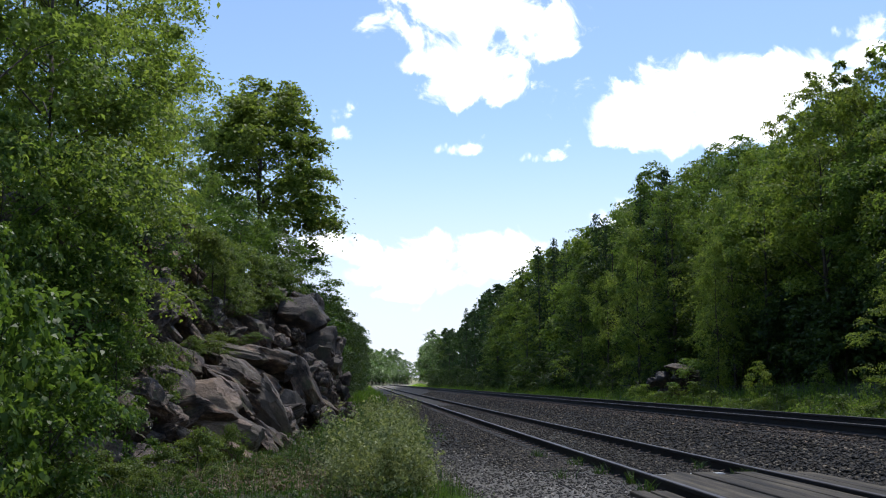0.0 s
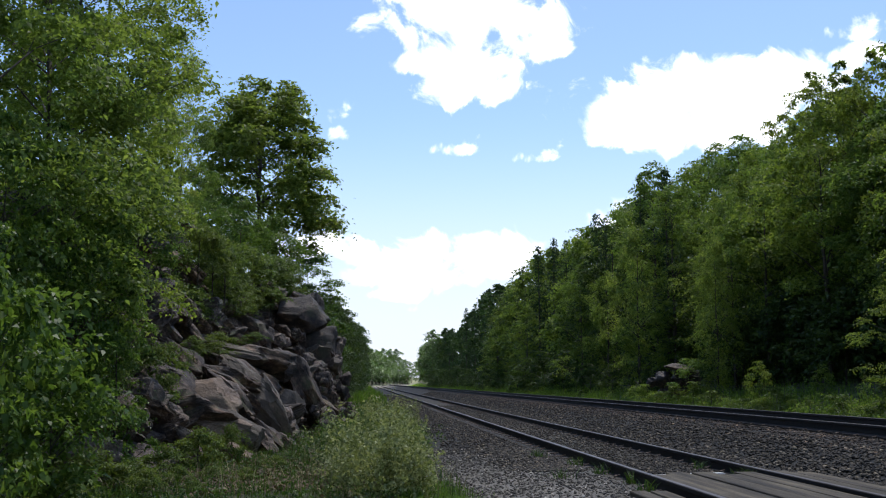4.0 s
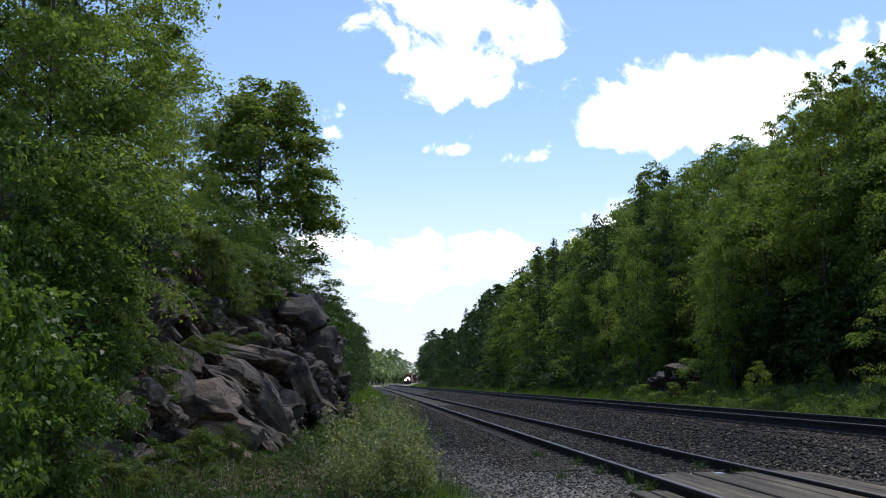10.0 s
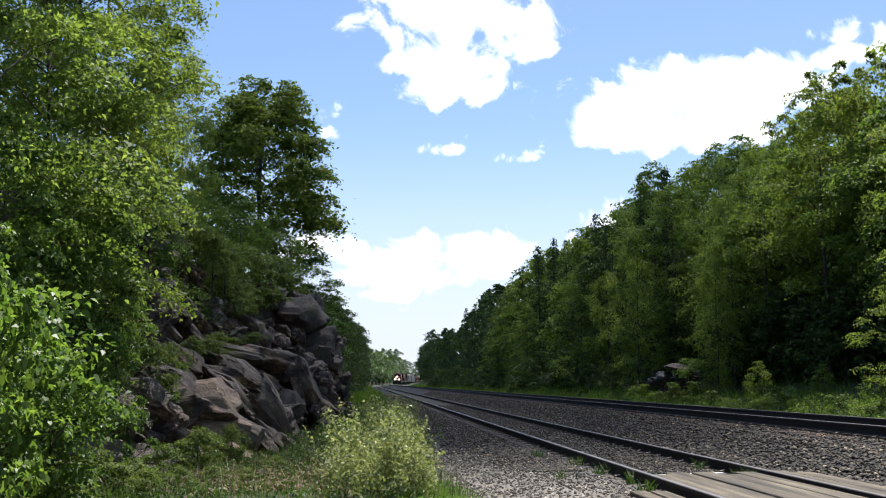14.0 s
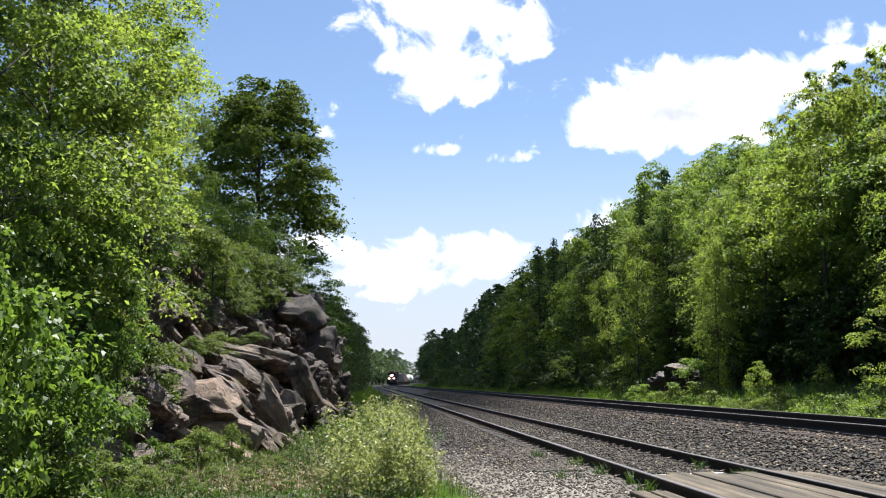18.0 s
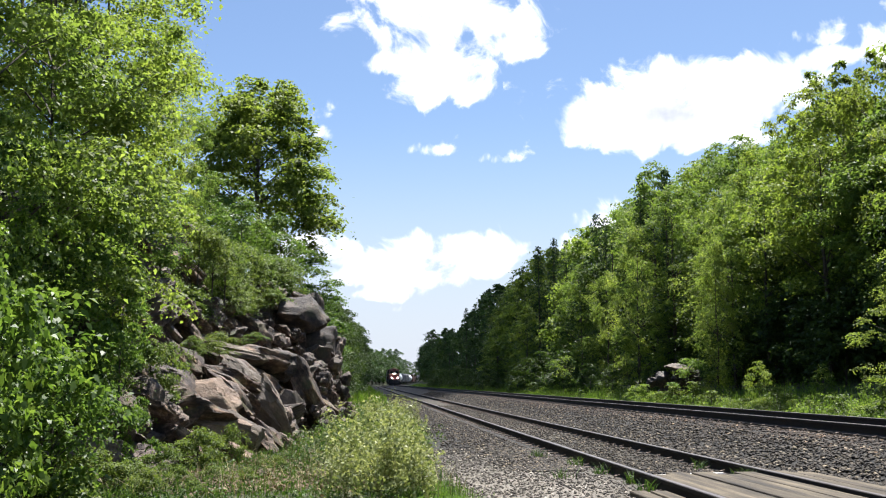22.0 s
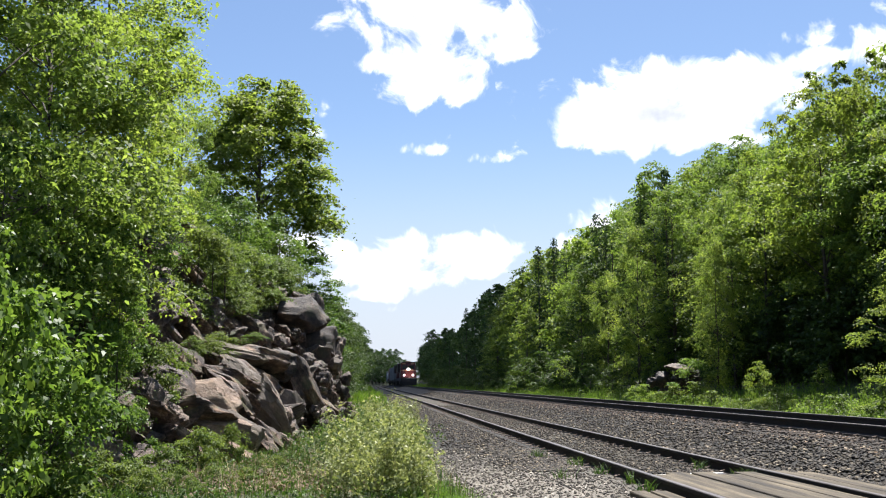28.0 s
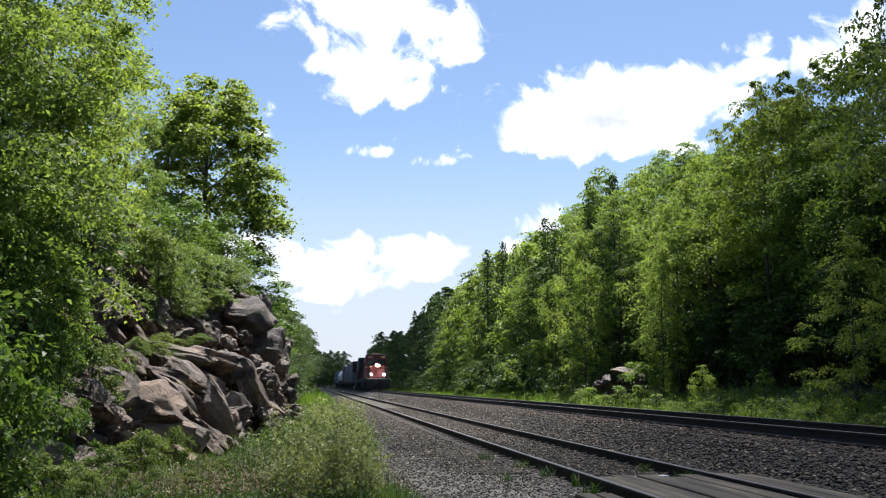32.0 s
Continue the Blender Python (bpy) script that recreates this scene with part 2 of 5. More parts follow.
def part(name, bm, material, parent, label="", smooth=False):
    me = bpy.data.meshes.new(name)
    bm.to_mesh(me)
    bm.free()
    me.materials.append(material)
    if smooth:
        me.polygons.foreach_set("use_smooth", [True] * len(me.polygons))
    return put(name, me, parent, label)


def box(bm, x0, x1, y0, y1, z0, z1, bevel=0.0):
    r = bmesh.ops.create_cube(bm, size=1)
    for v in r["verts"]:
        v.co = Vector(((x0 + x1) / 2 + v.co.x * (x1 - x0), (y0 + y1) / 2 + v.co.y * (y1 - y0), (z0 + z1) / 2 + v.co.z * (z1 - z0)))
    if bevel:
        es = list({e for v in r["verts"] for e in v.link_edges})
        bmesh.ops.bevel(bm, geom=es, offset=bevel, segments=2, affect="EDGES", profile=0.6)
    return bm


def boxed(*a, **k):
    return box(bmesh.new(), *a, **k)


def rod(bm, a, b, r0, r1=None, n=10):
    a, b = Vector(a), Vector(b)
    m = Matrix.Translation((a + b) / 2) @ (b - a).to_track_quat("Z", "Y").to_matrix().to_4x4()
    bmesh.ops.create_cone(bm, cap_ends=True, segments=n, radius1=r0, radius2=r0 if r1 is None else r1, depth=(b - a).length, matrix=m)
    return bm


def rodded(*a, **k):
    return rod(bmesh.new(), *a, **k)


def tube(points, radii, n=7):
    """Vertices and faces of a bent, tapered tube."""
    v, f = [], []
    for i, (p, r) in enumerate(zip(points, radii)):
        d = (Vector(points[min(i + 1, len(points) - 1)]) - Vector(points[max(i - 1, 0)])).normalized()
        q = d.to_track_quat("Z", "Y")
        v += [Vector(p) + q @ Vector((r * math.cos(6.2832 * k / n), r * math.sin(6.2832 * k / n), 0)) for k in range(n)]
    for i in range(len(points) - 1):
        f += [(i * n + k, i * n + (k + 1) % n, (i + 1) * n + (k + 1) % n, (i + 1) * n + k) for k in range(n)]
    return v, f


# ================= ground =================
def ground_z(x, y):
    """Height of the ground: a level strip with the line on it between two banks."""
    s = x - swing(y)
    n = noise.noise(Vector((x * 0.15, y * 0.15, 3.1))) * 0.5 + noise.noise(Vector((x * 0.6, y * 0.6, 8.0))) * 0.12
    left = float(np.interp(y, [0, 9, 11.6, 14.6, 18, 22, 28.6, 31, 34], [-7, -6.2, -4.4, -3.0, -2.4, -2.2, -2.1, -3.2, -4.6]))
    z = 0.0
    if s < left:
        top = 4.3 if y > 12 else 4.3 - (12 - y) * 0.12
        d = left - s
        z = min(top, d * (1.3 if 9 < y < 31 else 0.7)) + min(1, d * 0.5) * n
    elif s < 0.6:
        z = 0.06 * n
    elif s < 11.8:
        z = -0.12
    else:
        d = s - 11.8
        z = min(3.2, d * 0.28) + min(1, d * 0.4) * n - 0.1
    return z


def build_ground():
    xs = [-1500, -700, -300, -140, -80, -50, -34] + [-26 + i * 0.6 for i in range(75)] + [20 + i * 2 for i in range(12)] + [50, 80, 140, 300, 700, 1500]
    ys = [-1500, -500, -150, -60, -30, -16, -8] + [-4 + i * 0.6 for i in range(90)] + [50 + i * 4 for i in range(30)] + [170 + i * 12 for i in range(45)] + [720, 800, 950, 1200, 1600, 2200]
    v = [(x, y, ground_z(x, y)) for y in ys for x in xs]
    w = len(xs)
    f = [(j * w + i, j * w + i + 1, (j + 1) * w + i + 1, (j + 1) * w + i) for j in range(len(ys) - 1) for i in range(w - 1)]
    tagged(put("ground", mesh_of("ground", v, f, SOIL, True)), "dark forest soil with grass and leaf litter", "ground", kind="structure")


build_ground()

NEAR, MAIN = 3.90, 8.03            # the centre lines of the siding and of the main line
NEAR_TOP, MAIN_TOP = 0.15, 0.55    # heights of their rail heads
STATIONS = [-30 + i * 1.0 for i in range(60)] + [30 + i * 4 for i in range(65)] + [290 + i * 8 for i in range(56)]


def strip(name, section, y0, y1, material, label, rough=0.02):
    """A long bed laid along the line with the given cross section of (x, z)."""
    ys = [y for y in STATIONS if y0 <= y <= y1]
    fine = []
    for (xa, za), (xb, zb) in zip(section, section[1:]):
        k = max(1, int((xb - xa) / 0.3))
        fine += [(xa + (xb - xa) * i / k, za + (zb - za) * i / k) for i in range(k)]
    fine.append(section[-1])
    v = [(x + swing(y), y, z + noise.noise(Vector((x * 1.7, y * 1.1, 0.3))) * rough) for y in ys for x, z in fine]
    w = len(fine)
    f = [(j * w + i, j * w + i + 1, (j + 1) * w + i + 1, (j + 1) * w + i) for j in range(len(ys) - 1) for i in range(w - 1)]
    return tagged(put(name, mesh_of(name, v, f, material, True)), label, "ground", kind="structure")


BED = [(0.2, -0.10), (0.9, -0.01), (2.2, 0.0), (3.0, 0.0), (4.9, 0.0), (5.6, 0.05), (6.5, 0.30), (6.8, 0.345), (9.3, 0.345), (9.8, 0.28), (11.4, -0.06), (12.2, -0.2)]


def bed_z(s):
    for (xa, za), (xb, zb) in zip(BED, BED[1:]):
        if xa <= s <= xb:
            return za + (zb - za) * (s - xa) / (xb - xa)
    return -0.1


strip("ballast", BED, -30, 740, GRAVEL, "grey crushed stone ballast under two railway tracks")


# ================= railway =================
def rail_mesh(x, top, ys):
    """A flat-bottomed rail profile swept along the line; the running face has its own material."""
    prof = [(-0.07, -0.17), (0.07, -0.17), (0.07, -0.155), (0.012, -0.13), (0.012, -0.045), (0.036, -0.035), (0.036, -0.006), (0.028, 0.0), (-0.028, 0.0), (-0.036, -0.006), (-0.036, -0.035), (-0.012, -0.045), (-0.012, -0.13), (-0.07, -0.155)]
    n = len(prof)
    v = [(x + px + swing(y), y, top + pz) for y in ys for px, pz in prof]
    f, mi = [], []
    for j in range(len(ys) - 1):
        for k in range(n):
            f.append((j * n + k, (j + 1) * n + k, (j + 1) * n + (k + 1) % n, j * n + (k + 1) % n))
            mi.append(1 if k == 7 else 0)
    me = mesh_of("rail", v, f, [RAIL, RAILTOP])
    me.polygons.foreach_set("material_index", mi)
    return me


def build_track(name, x, top, label, tie_out):
    t = tagged(new(name), label, "railway track")
    t.location = (x, 0, top - 0.17)
    t.empty_display_size = 0.2
    inv = Matrix.Translation((-x, 0, -(top - 0.17)))
    ys = [y for y in STATIONS if y > -12]
    for s in (-0.75, 0.75):
        r = put("rail", rail_mesh(x + s, top, ys), t, "rusted steel rail with a worn grey head")
        r.matrix_local = inv
    rng = random.Random(int(x * 10))
    tie = mesh_of("tie", *cuboid(2.6, 0.22, 0.18, 0.012), TIE)
    clip = clip_mesh()
    y = 3.0
    while y < 125:
        o = put("tie", tie, t)
        o.location, o.rotation_euler = (rng.uniform(-0.05, 0.05), y, -0.09 + tie_out + rng.uniform(-0.008, 0.008)), (0, rng.uniform(-0.01, 0.01), rng.uniform(-0.02, 0.02))
        if y < 62:
            for s in (-0.75, 0.75):
                for d in (-0.085, 0.085):
                    c = put("rail_clip", clip, t)
                    c.location = (s + d, y, 0.01 + tie_out)
                    c.rotation_euler = (0, 0, 0 if d < 0 else math.pi)
        y += 0.56 + rng.uniform(-0.02, 0.02)
    return t


def cuboid(a, b, c, e):
    """A block with bevelled upper edges: vertices and faces."""
    v = [(sx * a / 2, sy * b / 2, -c / 2) for sx, sy in ((-1, -1), (1, -1), (1, 1), (-1, 1))]
    v += [(sx * a / 2, sy * b / 2, c / 2 - e) for sx, sy in ((-1, -1), (1, -1), (1, 1), (-1, 1))]
    v += [(sx * (a / 2 - e), sy * (b / 2 - e), c / 2) for sx, sy in ((-1, -1), (1, -1), (1, 1), (-1, 1))]
    f = [(3, 2, 1, 0), (8, 9, 10, 11)]
    for o in (0, 4):
        f += [(o + k, o + (k + 1) % 4, o + 4 + (k + 1) % 4, o + 4 + k) for k in range(4)]
    return v, f


def clip_mesh():
    """A spring clip on its plate."""
    v, f = tube([(-0.05, -0.03, 0.0), (-0.06, -0.03, 0.035), (0.0, -0.025, 0.05), (0.02, 0.02, 0.04), (-0.04, 0.03, 0.035), (-0.055, 0.03, 0.0)], [0.007] * 6, 4)
    pv, pf = cuboid(0.13, 0.13, 0.012, 0.003)
    k = len(v)
    return mesh_of("rail_clip", v + pv, f + [tuple(i + k for i in q) for q in pf], STEEL)


build_track("siding_track", NEAR, NEAR_TOP, "rusty low siding track with ties sunk in gravel", 0.016)
build_track("main_track", MAIN, MAIN_TOP, "main line track with black rails on raised ballast", -0.03)


# ================= rock cut =================
def cell(p, scale, seed):
    """A tilted flat facet per cell of broken rock."""
    q = Vector((p.x * scale[0] + seed, p.y * scale[1] - seed, p.z * scale[2] + 2.3 * seed))
    d, pts = noise.voronoi(q)
    c = noise.cell_vector(pts[0] * 7.31 + Vector((seed, 1.7, 5.2)))
    t = noise.cell_vector(pts[0] * 3.77 + Vector((9.1, seed, 2.2)))
    crack = min(1.0, (d[1] - d[0]) * 6)
    return c.x - 0.5 + (q - pts[0]).dot(t - Vector((0.5, 0.5, 0.5))) * 0.9 - (1 - crack) * 0.5


FOOT = [(-5.4, 9.0), (-3.5, 11.6), (-1.95, 14.6), (-1.25, 18.0), (-0.95, 22.0), (-0.75, 25.5), (-0.85, 28.6), (-1.9, 30.6), (-4.2, 31.6)]


def along(points, u):
    """A smooth place at the share u of a polyline."""
    k = u * (len(points) - 1)
    i = min(int(k), len(points) - 2)
    t = k - i
    p = [Vector(points[max(0, min(len(points) - 1, i + d))]) for d in (-1, 0, 1, 2)]
    return 0.5 * (2 * p[1] + (p[2] - p[0]) * t + (2 * p[0] - 5 * p[1] + 4 * p[2] - p[3]) * t * t + (3 * p[1] - p[0] - 3 * p[2] + p[3]) * t ** 3)


def rock_profile(u, v):
    """How far back and how high the face lies at the share v of its slope."""
    low = [(0.0, -0.35), (0.25, 0.45), (0.8, 1.1), (1.5, 1.35), (2.0, 2.2), (2.6, 3.1), (3.3, 3.9), (4.6, 4.4)]
    steep = [(0.0, -0.35), (0.15, 0.7), (0.3, 1.5), (0.5, 2.1), (0.75, 2.9), (1.1, 3.45), (2.2, 3.6), (4.2, 3.9)]
    k = min(1.0, max(0.0, (u - 0.52) / 0.2))
    k = k * k * (3 - 2 * k)
    a, b = along([Vector(p) for p in low], v), along([Vector(p) for p in steep], v)
    r = a.lerp(b, k)
    return r.x, r.y * min(1.0, 0.45 + u * 2.2)


def build_rock():
    rock = tagged(new("rock_outcrop"), "dark fractured granite rock cut with mossy ledges", "rock")
    rock.location = (-2.0, 20.0, 0)
    nu, nv = 320, 140
    v = []
    for i in range(nu + 1):
        u = i / nu
        p, q = along([Vector(a) for a in FOOT], u), along([Vector(a) for a in FOOT], min(1, u + 0.01))
        o = along([Vector(a) for a in FOOT], max(0, u - 0.01))
        d = (q - o).normalized()
        n = Vector((d.y, -d.x))
        for j in range(nv + 1):
            w = j / nv
            back, z = rock_profile(u, w)
            back += 0.3
            pt = Vector((p.x - n.x * back, p.y - n.y * back, z))
            m = cell(pt, (0.6, 0.5, 0.8), 3.3) * 0.95 + cell(pt, (1.4, 1.2, 1.7), 11.7) * 0.36 + cell(pt, (3.2, 2.8, 3.6), 5.9) * 0.11
            m += noise.fractal(pt * 3, 0.9, 2.1, 4) * 0.05
            lift = 0.25 + 0.5 * w
            v.append((pt.x + n.x * m - rock.location.x, pt.y + n.y * m - rock.location.y, pt.z + m * lift))
    s = nv + 1
    f = [(i * s + j, (i + 1) * s + j, (i + 1) * s + j + 1, i * s + j + 1) for i in range(nu) for j in range(nv)]
    put("rock_face", mesh_of("rock_face", v, f, ROCK), rock)
    return rock


def block_shape(seed):
    """An angular block of about one metre: a rounded box split off along random planes and roughened."""
    rng = random.Random(seed)
    bm = bmesh.new()
    bmesh.ops.create_cube(bm, size=2)
    bmesh.ops.subdivide_edges(bm, edges=bm.edges[:], cuts=10, use_grid_fill=True)
    planes = [(Vector((rng.gauss(0, 1), rng.gauss(0, 1), rng.gauss(0, 1))).normalized(), rng.uniform(0.31, 0.46)) for _ in range(16)]
    for v in bm.verts:
        p = v.co / (2 * (abs(v.co.x) ** 8 + abs(v.co.y) ** 8 + abs(v.co.z) ** 8) ** 0.125)
        for n, d in planes:
            p -= n * max(0.0, p.dot(n) - d) * 0.96
        q = p + Vector((seed * 3.1, 0, seed))
        v.co = p + p.normalized() * (cell(q, (2.6, 2.6, 5.5), 2.7) * 0.055 + noise.noise(q * 3) * 0.04 + noise.noise(q * 8) * 0.02)
    me = bpy.data.meshes.new("rock_block")
    bm.to_mesh(me)
    bm.free()
    me.polygons.foreach_set("use_smooth", [True] * len(me.polygons))
    me.set_sharp_from_angle(angle=radians(30))
    return me


rock = build_rock()
SHAPES = [block_shape(300 + i) for i in range(14)]
for me in SHAPES:
    me.materials.append(ROCK)
krng = random.Random(31)
for k in range(210):
    u, w = krng.uniform(0.06, 0.93), krng.random() ** 0.9
    p, q = along([Vector(a) for a in FOOT], u), along([Vector(a) for a in FOOT], min(1, u + 0.01))
    d = (q - p).normalized()
    n = Vector((d.y, -d.x))
    back, z = rock_profile(u, w)
    big = krng.random() ** 2.6 * (1.0 if w < 0.55 else 0.45)
    sx, sy, sz = 0.5 + 1.3 * big, 0.5 + 0.9 * big, 0.22 + 0.55 * big * krng.uniform(0.5, 1.1)
    back += sy * 0.2 + krng.uniform(-0.16, 0.2)
    ob = put("rock_block", krng.choice(SHAPES), rock)
    ob.location = (p.x - n.x * back + 2.0, p.y - n.y * back - 20.0, z - 0.05)
    ob.rotation_euler = (krng.gauss(-0.12, 0.13), krng.gauss(0.55, 0.16), krng.gauss(0.35, 0.3))
    ob.scale = (sx, sy, sz)
KINDS = {ROCK: SHAPES}
for m in (ROCK_TAN, ROCK_PALE, ROCK_DARK):
    KINDS[m] = [me.copy() for me in SHAPES]
    for me in KINDS[m]:
        me.materials[0] = m
# bearing, rise above the eye's level, distance, size, lean (degrees), shape, stone
for b, rise, d, size, rot, shape, m in (
        (-10.8, 7.7, 23.0, (0.95, 0.9, 0.75), (5, 38, 10), 0, ROCK_DARK), (-10.1, 8.5, 23.6, (0.55, 0.6, 0.4), (0, 20, 30), 3, ROCK),
        (-10.5, 6.3, 22.4, (1.25, 1.0, 0.5), (-25, 46, 5), 1, ROCK), (-11.3, 6.0, 22.0, (0.9, 0.9, 0.5), (-20, 40, 10), 4, ROCK),
        (-3.8, 3.75, 26.4, (1.75, 1.6, 1.45), (5, 14, 12), 2, ROCK_DARK), (-5.2, 3.6, 27.0, (1.5, 1.2, 0.8), (0, -8, 10), 7, ROCK_DARK),
        (-3.1, 1.2, 26.8, (1.5, 1.4, 2.1), (-6, 6, 15), 5, ROCK_DARK), (-2.0, 0.0, 28.0, (0.9, 1.2, 2.6), (-4, 8, 10), 8, ROCK),
        (-1.8, 1.6, 28.4, (0.6, 0.9, 1.5), (-4, 12, 25), 9, ROCK), (-3.9, 0.2, 22.6, (1.7, 1.1, 0.75), (-10, 62, 8), 6, ROCK),
        (-4.9, 1.0, 22.4, (1.0, 1.0, 0.7), (0, 15, 0), 10, ROCK_DARK), (-5.9, -1.2, 19.0, (2.3, 0.9, 0.75), (-22, 54, 6), 11, ROCK_PALE),
        (-7.0, 0.1, 19.4, (1.7, 1.0, 0.6), (-25, 36, 6), 12, ROCK), (-7.4, 1.5, 21.0, (1.7, 1.3, 0.4), (-12, 12, 0), 13, ROCK_PALE),
        (-5.9, 1.4, 21.6, (1.3, 1.0, 0.5), (-15, 22, 10), 1, ROCK), (-4.3, -1.7, 20.6, (0.75, 0.7, 0.9), (-20, 30, 20), 4, ROCK_PALE),
        (-3.0, -1.6, 24.0, (1.1, 1.0, 1.0), (-8, 40, 10), 0, ROCK), (-8.9, -1.0, 16.0, (1.3, 1.0, 0.9), (14, 12, 8), 2, ROCK_TAN),
        (-8.3, -2.4, 15.6, (1.25, 1.0, 0.65), (10, 18, 5), 9, ROCK_TAN), (-7.0, -3.0, 15.6, (0.75, 0.7, 0.6), (-15, 28, 12), 5, ROCK_PALE),
        (-7.6, -4.0, 15.2, (0.8, 0.7, 0.4), (-10, 14, 20), 7, ROCK_TAN), (-10.4, 0.9, 17.6, (1.25, 1.0, 0.9), (-15, 40, 5), 3, ROCK),
        (-11.4, 1.6, 17.4, (0.9, 0.9, 0.45), (-15, 30, 10), 8, ROCK_PALE), (-10.2, -1.2, 16.6, (0.9, 0.8, 0.9), (-15, 42, 0), 6, ROCK_DARK),
        (-6.6, 2.9, 23.6, (1.4, 1.0, 0.7), (-20, 25, 0), 10, ROCK), (-8.3, 2.9, 22.4, (1.1, 0.9, 0.6), (-18, 30, 15), 11, ROCK),
        (-12.4, -1.0, 14.5, (0.9, 0.9, 0.7), (0, 24, 30), 12, ROCK), (-13.4, -1.6, 13.2, (0.9, 0.8, 0.6), (-14, 20, 0), 13, ROCK),
        (-15.6, -3.6, 12.2, (0.9, 0.8, 0.45), (-8, 12, 40), 1, ROCK_PALE), (-15.2, -1.4, 13.4, (0.9, 1.0, 0.7), (-10, 18, 12), 2, ROCK),
        (-5.6, -3.0, 17.4, (0.9, 0.9, 0.5), (-10, 40, 10), 3, ROCK), (-4.7, -3.0, 19.6, (0.8, 0.8, 0.5), (-5, 30, 25), 0, ROCK)):
    x, y = spot(b, d)
    ob = put("rock_block", KINDS[m][shape], rock, {ROCK_TAN: "tan weathered rock slab", ROCK_PALE: "pale grey smooth rock slab"}.get(m, ""))
    ob.location, ob.rotation_euler, ob.scale = (x + 2.0, y - 20.0, EYE[2] + d * math.tan(radians(rise))), [radians(a) for a in rot], size

# small broken pieces on the steep end
for k in range(120):
    u, w = krng.uniform(0.5, 0.88), krng.uniform(0.05, 0.8)
    p, q = along([Vector(a) for a in FOOT], u), along([Vector(a) for a in FOOT], min(1, u + 0.01))
    d = (q - p).normalized()
    n = Vector((d.y, -d.x))
    back, z = rock_profile(u, w)
    back += krng.uniform(-0.55, -0.1)
    size = krng.uniform(0.16, 0.5)
    ob = put("rock_block", krng.choice(KINDS[krng.choice((ROCK, ROCK, ROCK_DARK, ROCK_PALE))]), rock)
    ob.location = (p.x - n.x * back + 2.0, p.y - n.y * back - 20.0, z)
    ob.rotation_euler = (krng.gauss(-0.1, 0.3), krng.gauss(0.5, 0.4), krng.uniform(0, 3))
    ob.scale = (size * krng.uniform(0.7, 1.3), size, size * krng.uniform(0.5, 1.2))

far_rock = tagged(new("bank_rock"), "boulders on the bank, lower blocks coloured dark for shade", "rock")
far_rock.location = (*spot(17.55, 43.6), 1.05)
for shape, size, loc, rot in ((0, (2.7, 2.1, 0.55), (0.3, 0.1, 1.2), (0.14, 0.1, 0.1)), (9, (2.6, 2.2, 1.3), (0.2, 0.5, -0.5), (0.1, 0.1, 0.3)), (3, (1.3, 1.3, 1.4), (-0.75, 0.4, 0.4), (0.1, 0.1, 0.5)),
                              (5, (2.3, 2.0, 2.0), (1.0, 0.7, 0.3), (0, 0.1, 0.2)), (7, (1.2, 1.0, 0.8), (-1.5, 0.6, 0.2), (0.2, 0, 0.9))):
    # lit top and shaded hollow by colour: all but the top slab get dark stone
    ob = put("rock_block", KINDS[ROCK_DARK][shape] if shape else SHAPES[shape], far_rock)
    ob.location, ob.rotation_euler, ob.scale = [c * 0.62 for c in loc], rot, [c * 0.62 for c in size]


# ================= foliage =================
def leaf_quads(rng, pos, size, aim, wild=0.55, narrow=0.62, fold=0.16):
    """One bent, pointed leaf at each place, its face turned about the way that aim gives."""
    n = len(pos)
    nrm = rng.normal(size=(n, 3)) * wild + aim
    nrm /= np.linalg.norm(nrm, axis=1)[:, None] + 1e-9
    a = np.cross(nrm, rng.normal(size=(n, 3)))
    a /= np.linalg.norm(a, axis=1)[:, None] + 1e-9
    a[:, 2] -= 0.25
    b = np.cross(nrm, a)
    s = (size * rng.uniform(0.6, 1.25, n))[:, None]
    q = np.empty((n, 4, 3))
    q[:, 0] = pos - a * s * 0.5
    q[:, 1] = pos - a * s * 0.05 + b * s * narrow * 0.5 + nrm * s * fold
    q[:, 2] = pos + a * s * 0.55
    q[:, 3] = pos - a * s * 0.05 - b * s * narrow * 0.5 + nrm * s * fold
    return q


def crown_clusters(rng, base, top, radius, count, shape, lean=(0, 0), lumps=0.35, shell=0.45):
    """Centres of leaf sprays in an uneven crown."""
    ph = rng.uniform(0, 6.28, 6)
    out = []
    while len(out) < count:
        t, az = rng.uniform(0, 1), rng.uniform(0, 6.2832)
        if shape == "cone":
            env = (1 - t) ** 0.8 * 0.95 + 0.05
        elif shape == "tall":
            env = math.sin(math.pi * min(1, (0.16 + t * 0.84))) ** 0.6
        else:
            env = math.sin(math.pi * (0.1 + 0.88 * t) ** 0.9) ** 0.55
        env *= 1 + lumps * (math.sin(2 * az + ph[0] + 3 * t) * 0.5 + math.sin(3 * az + ph[1] - 7 * t) * 0.4 + math.sin(9 * t + ph[2]) * 0.4 + math.sin(5 * az + ph[3] + 13 * t) * 0.3)
        if rng.uniform() > env + 0.02:
            continue
        r = radius * env * math.sqrt(rng.uniform(shell ** 2, 1.0))
        out.append((lean[0] * t + r * math.cos(az), lean[1] * t + r * math.sin(az), base + (top - base) * t))
    return np.array(out)


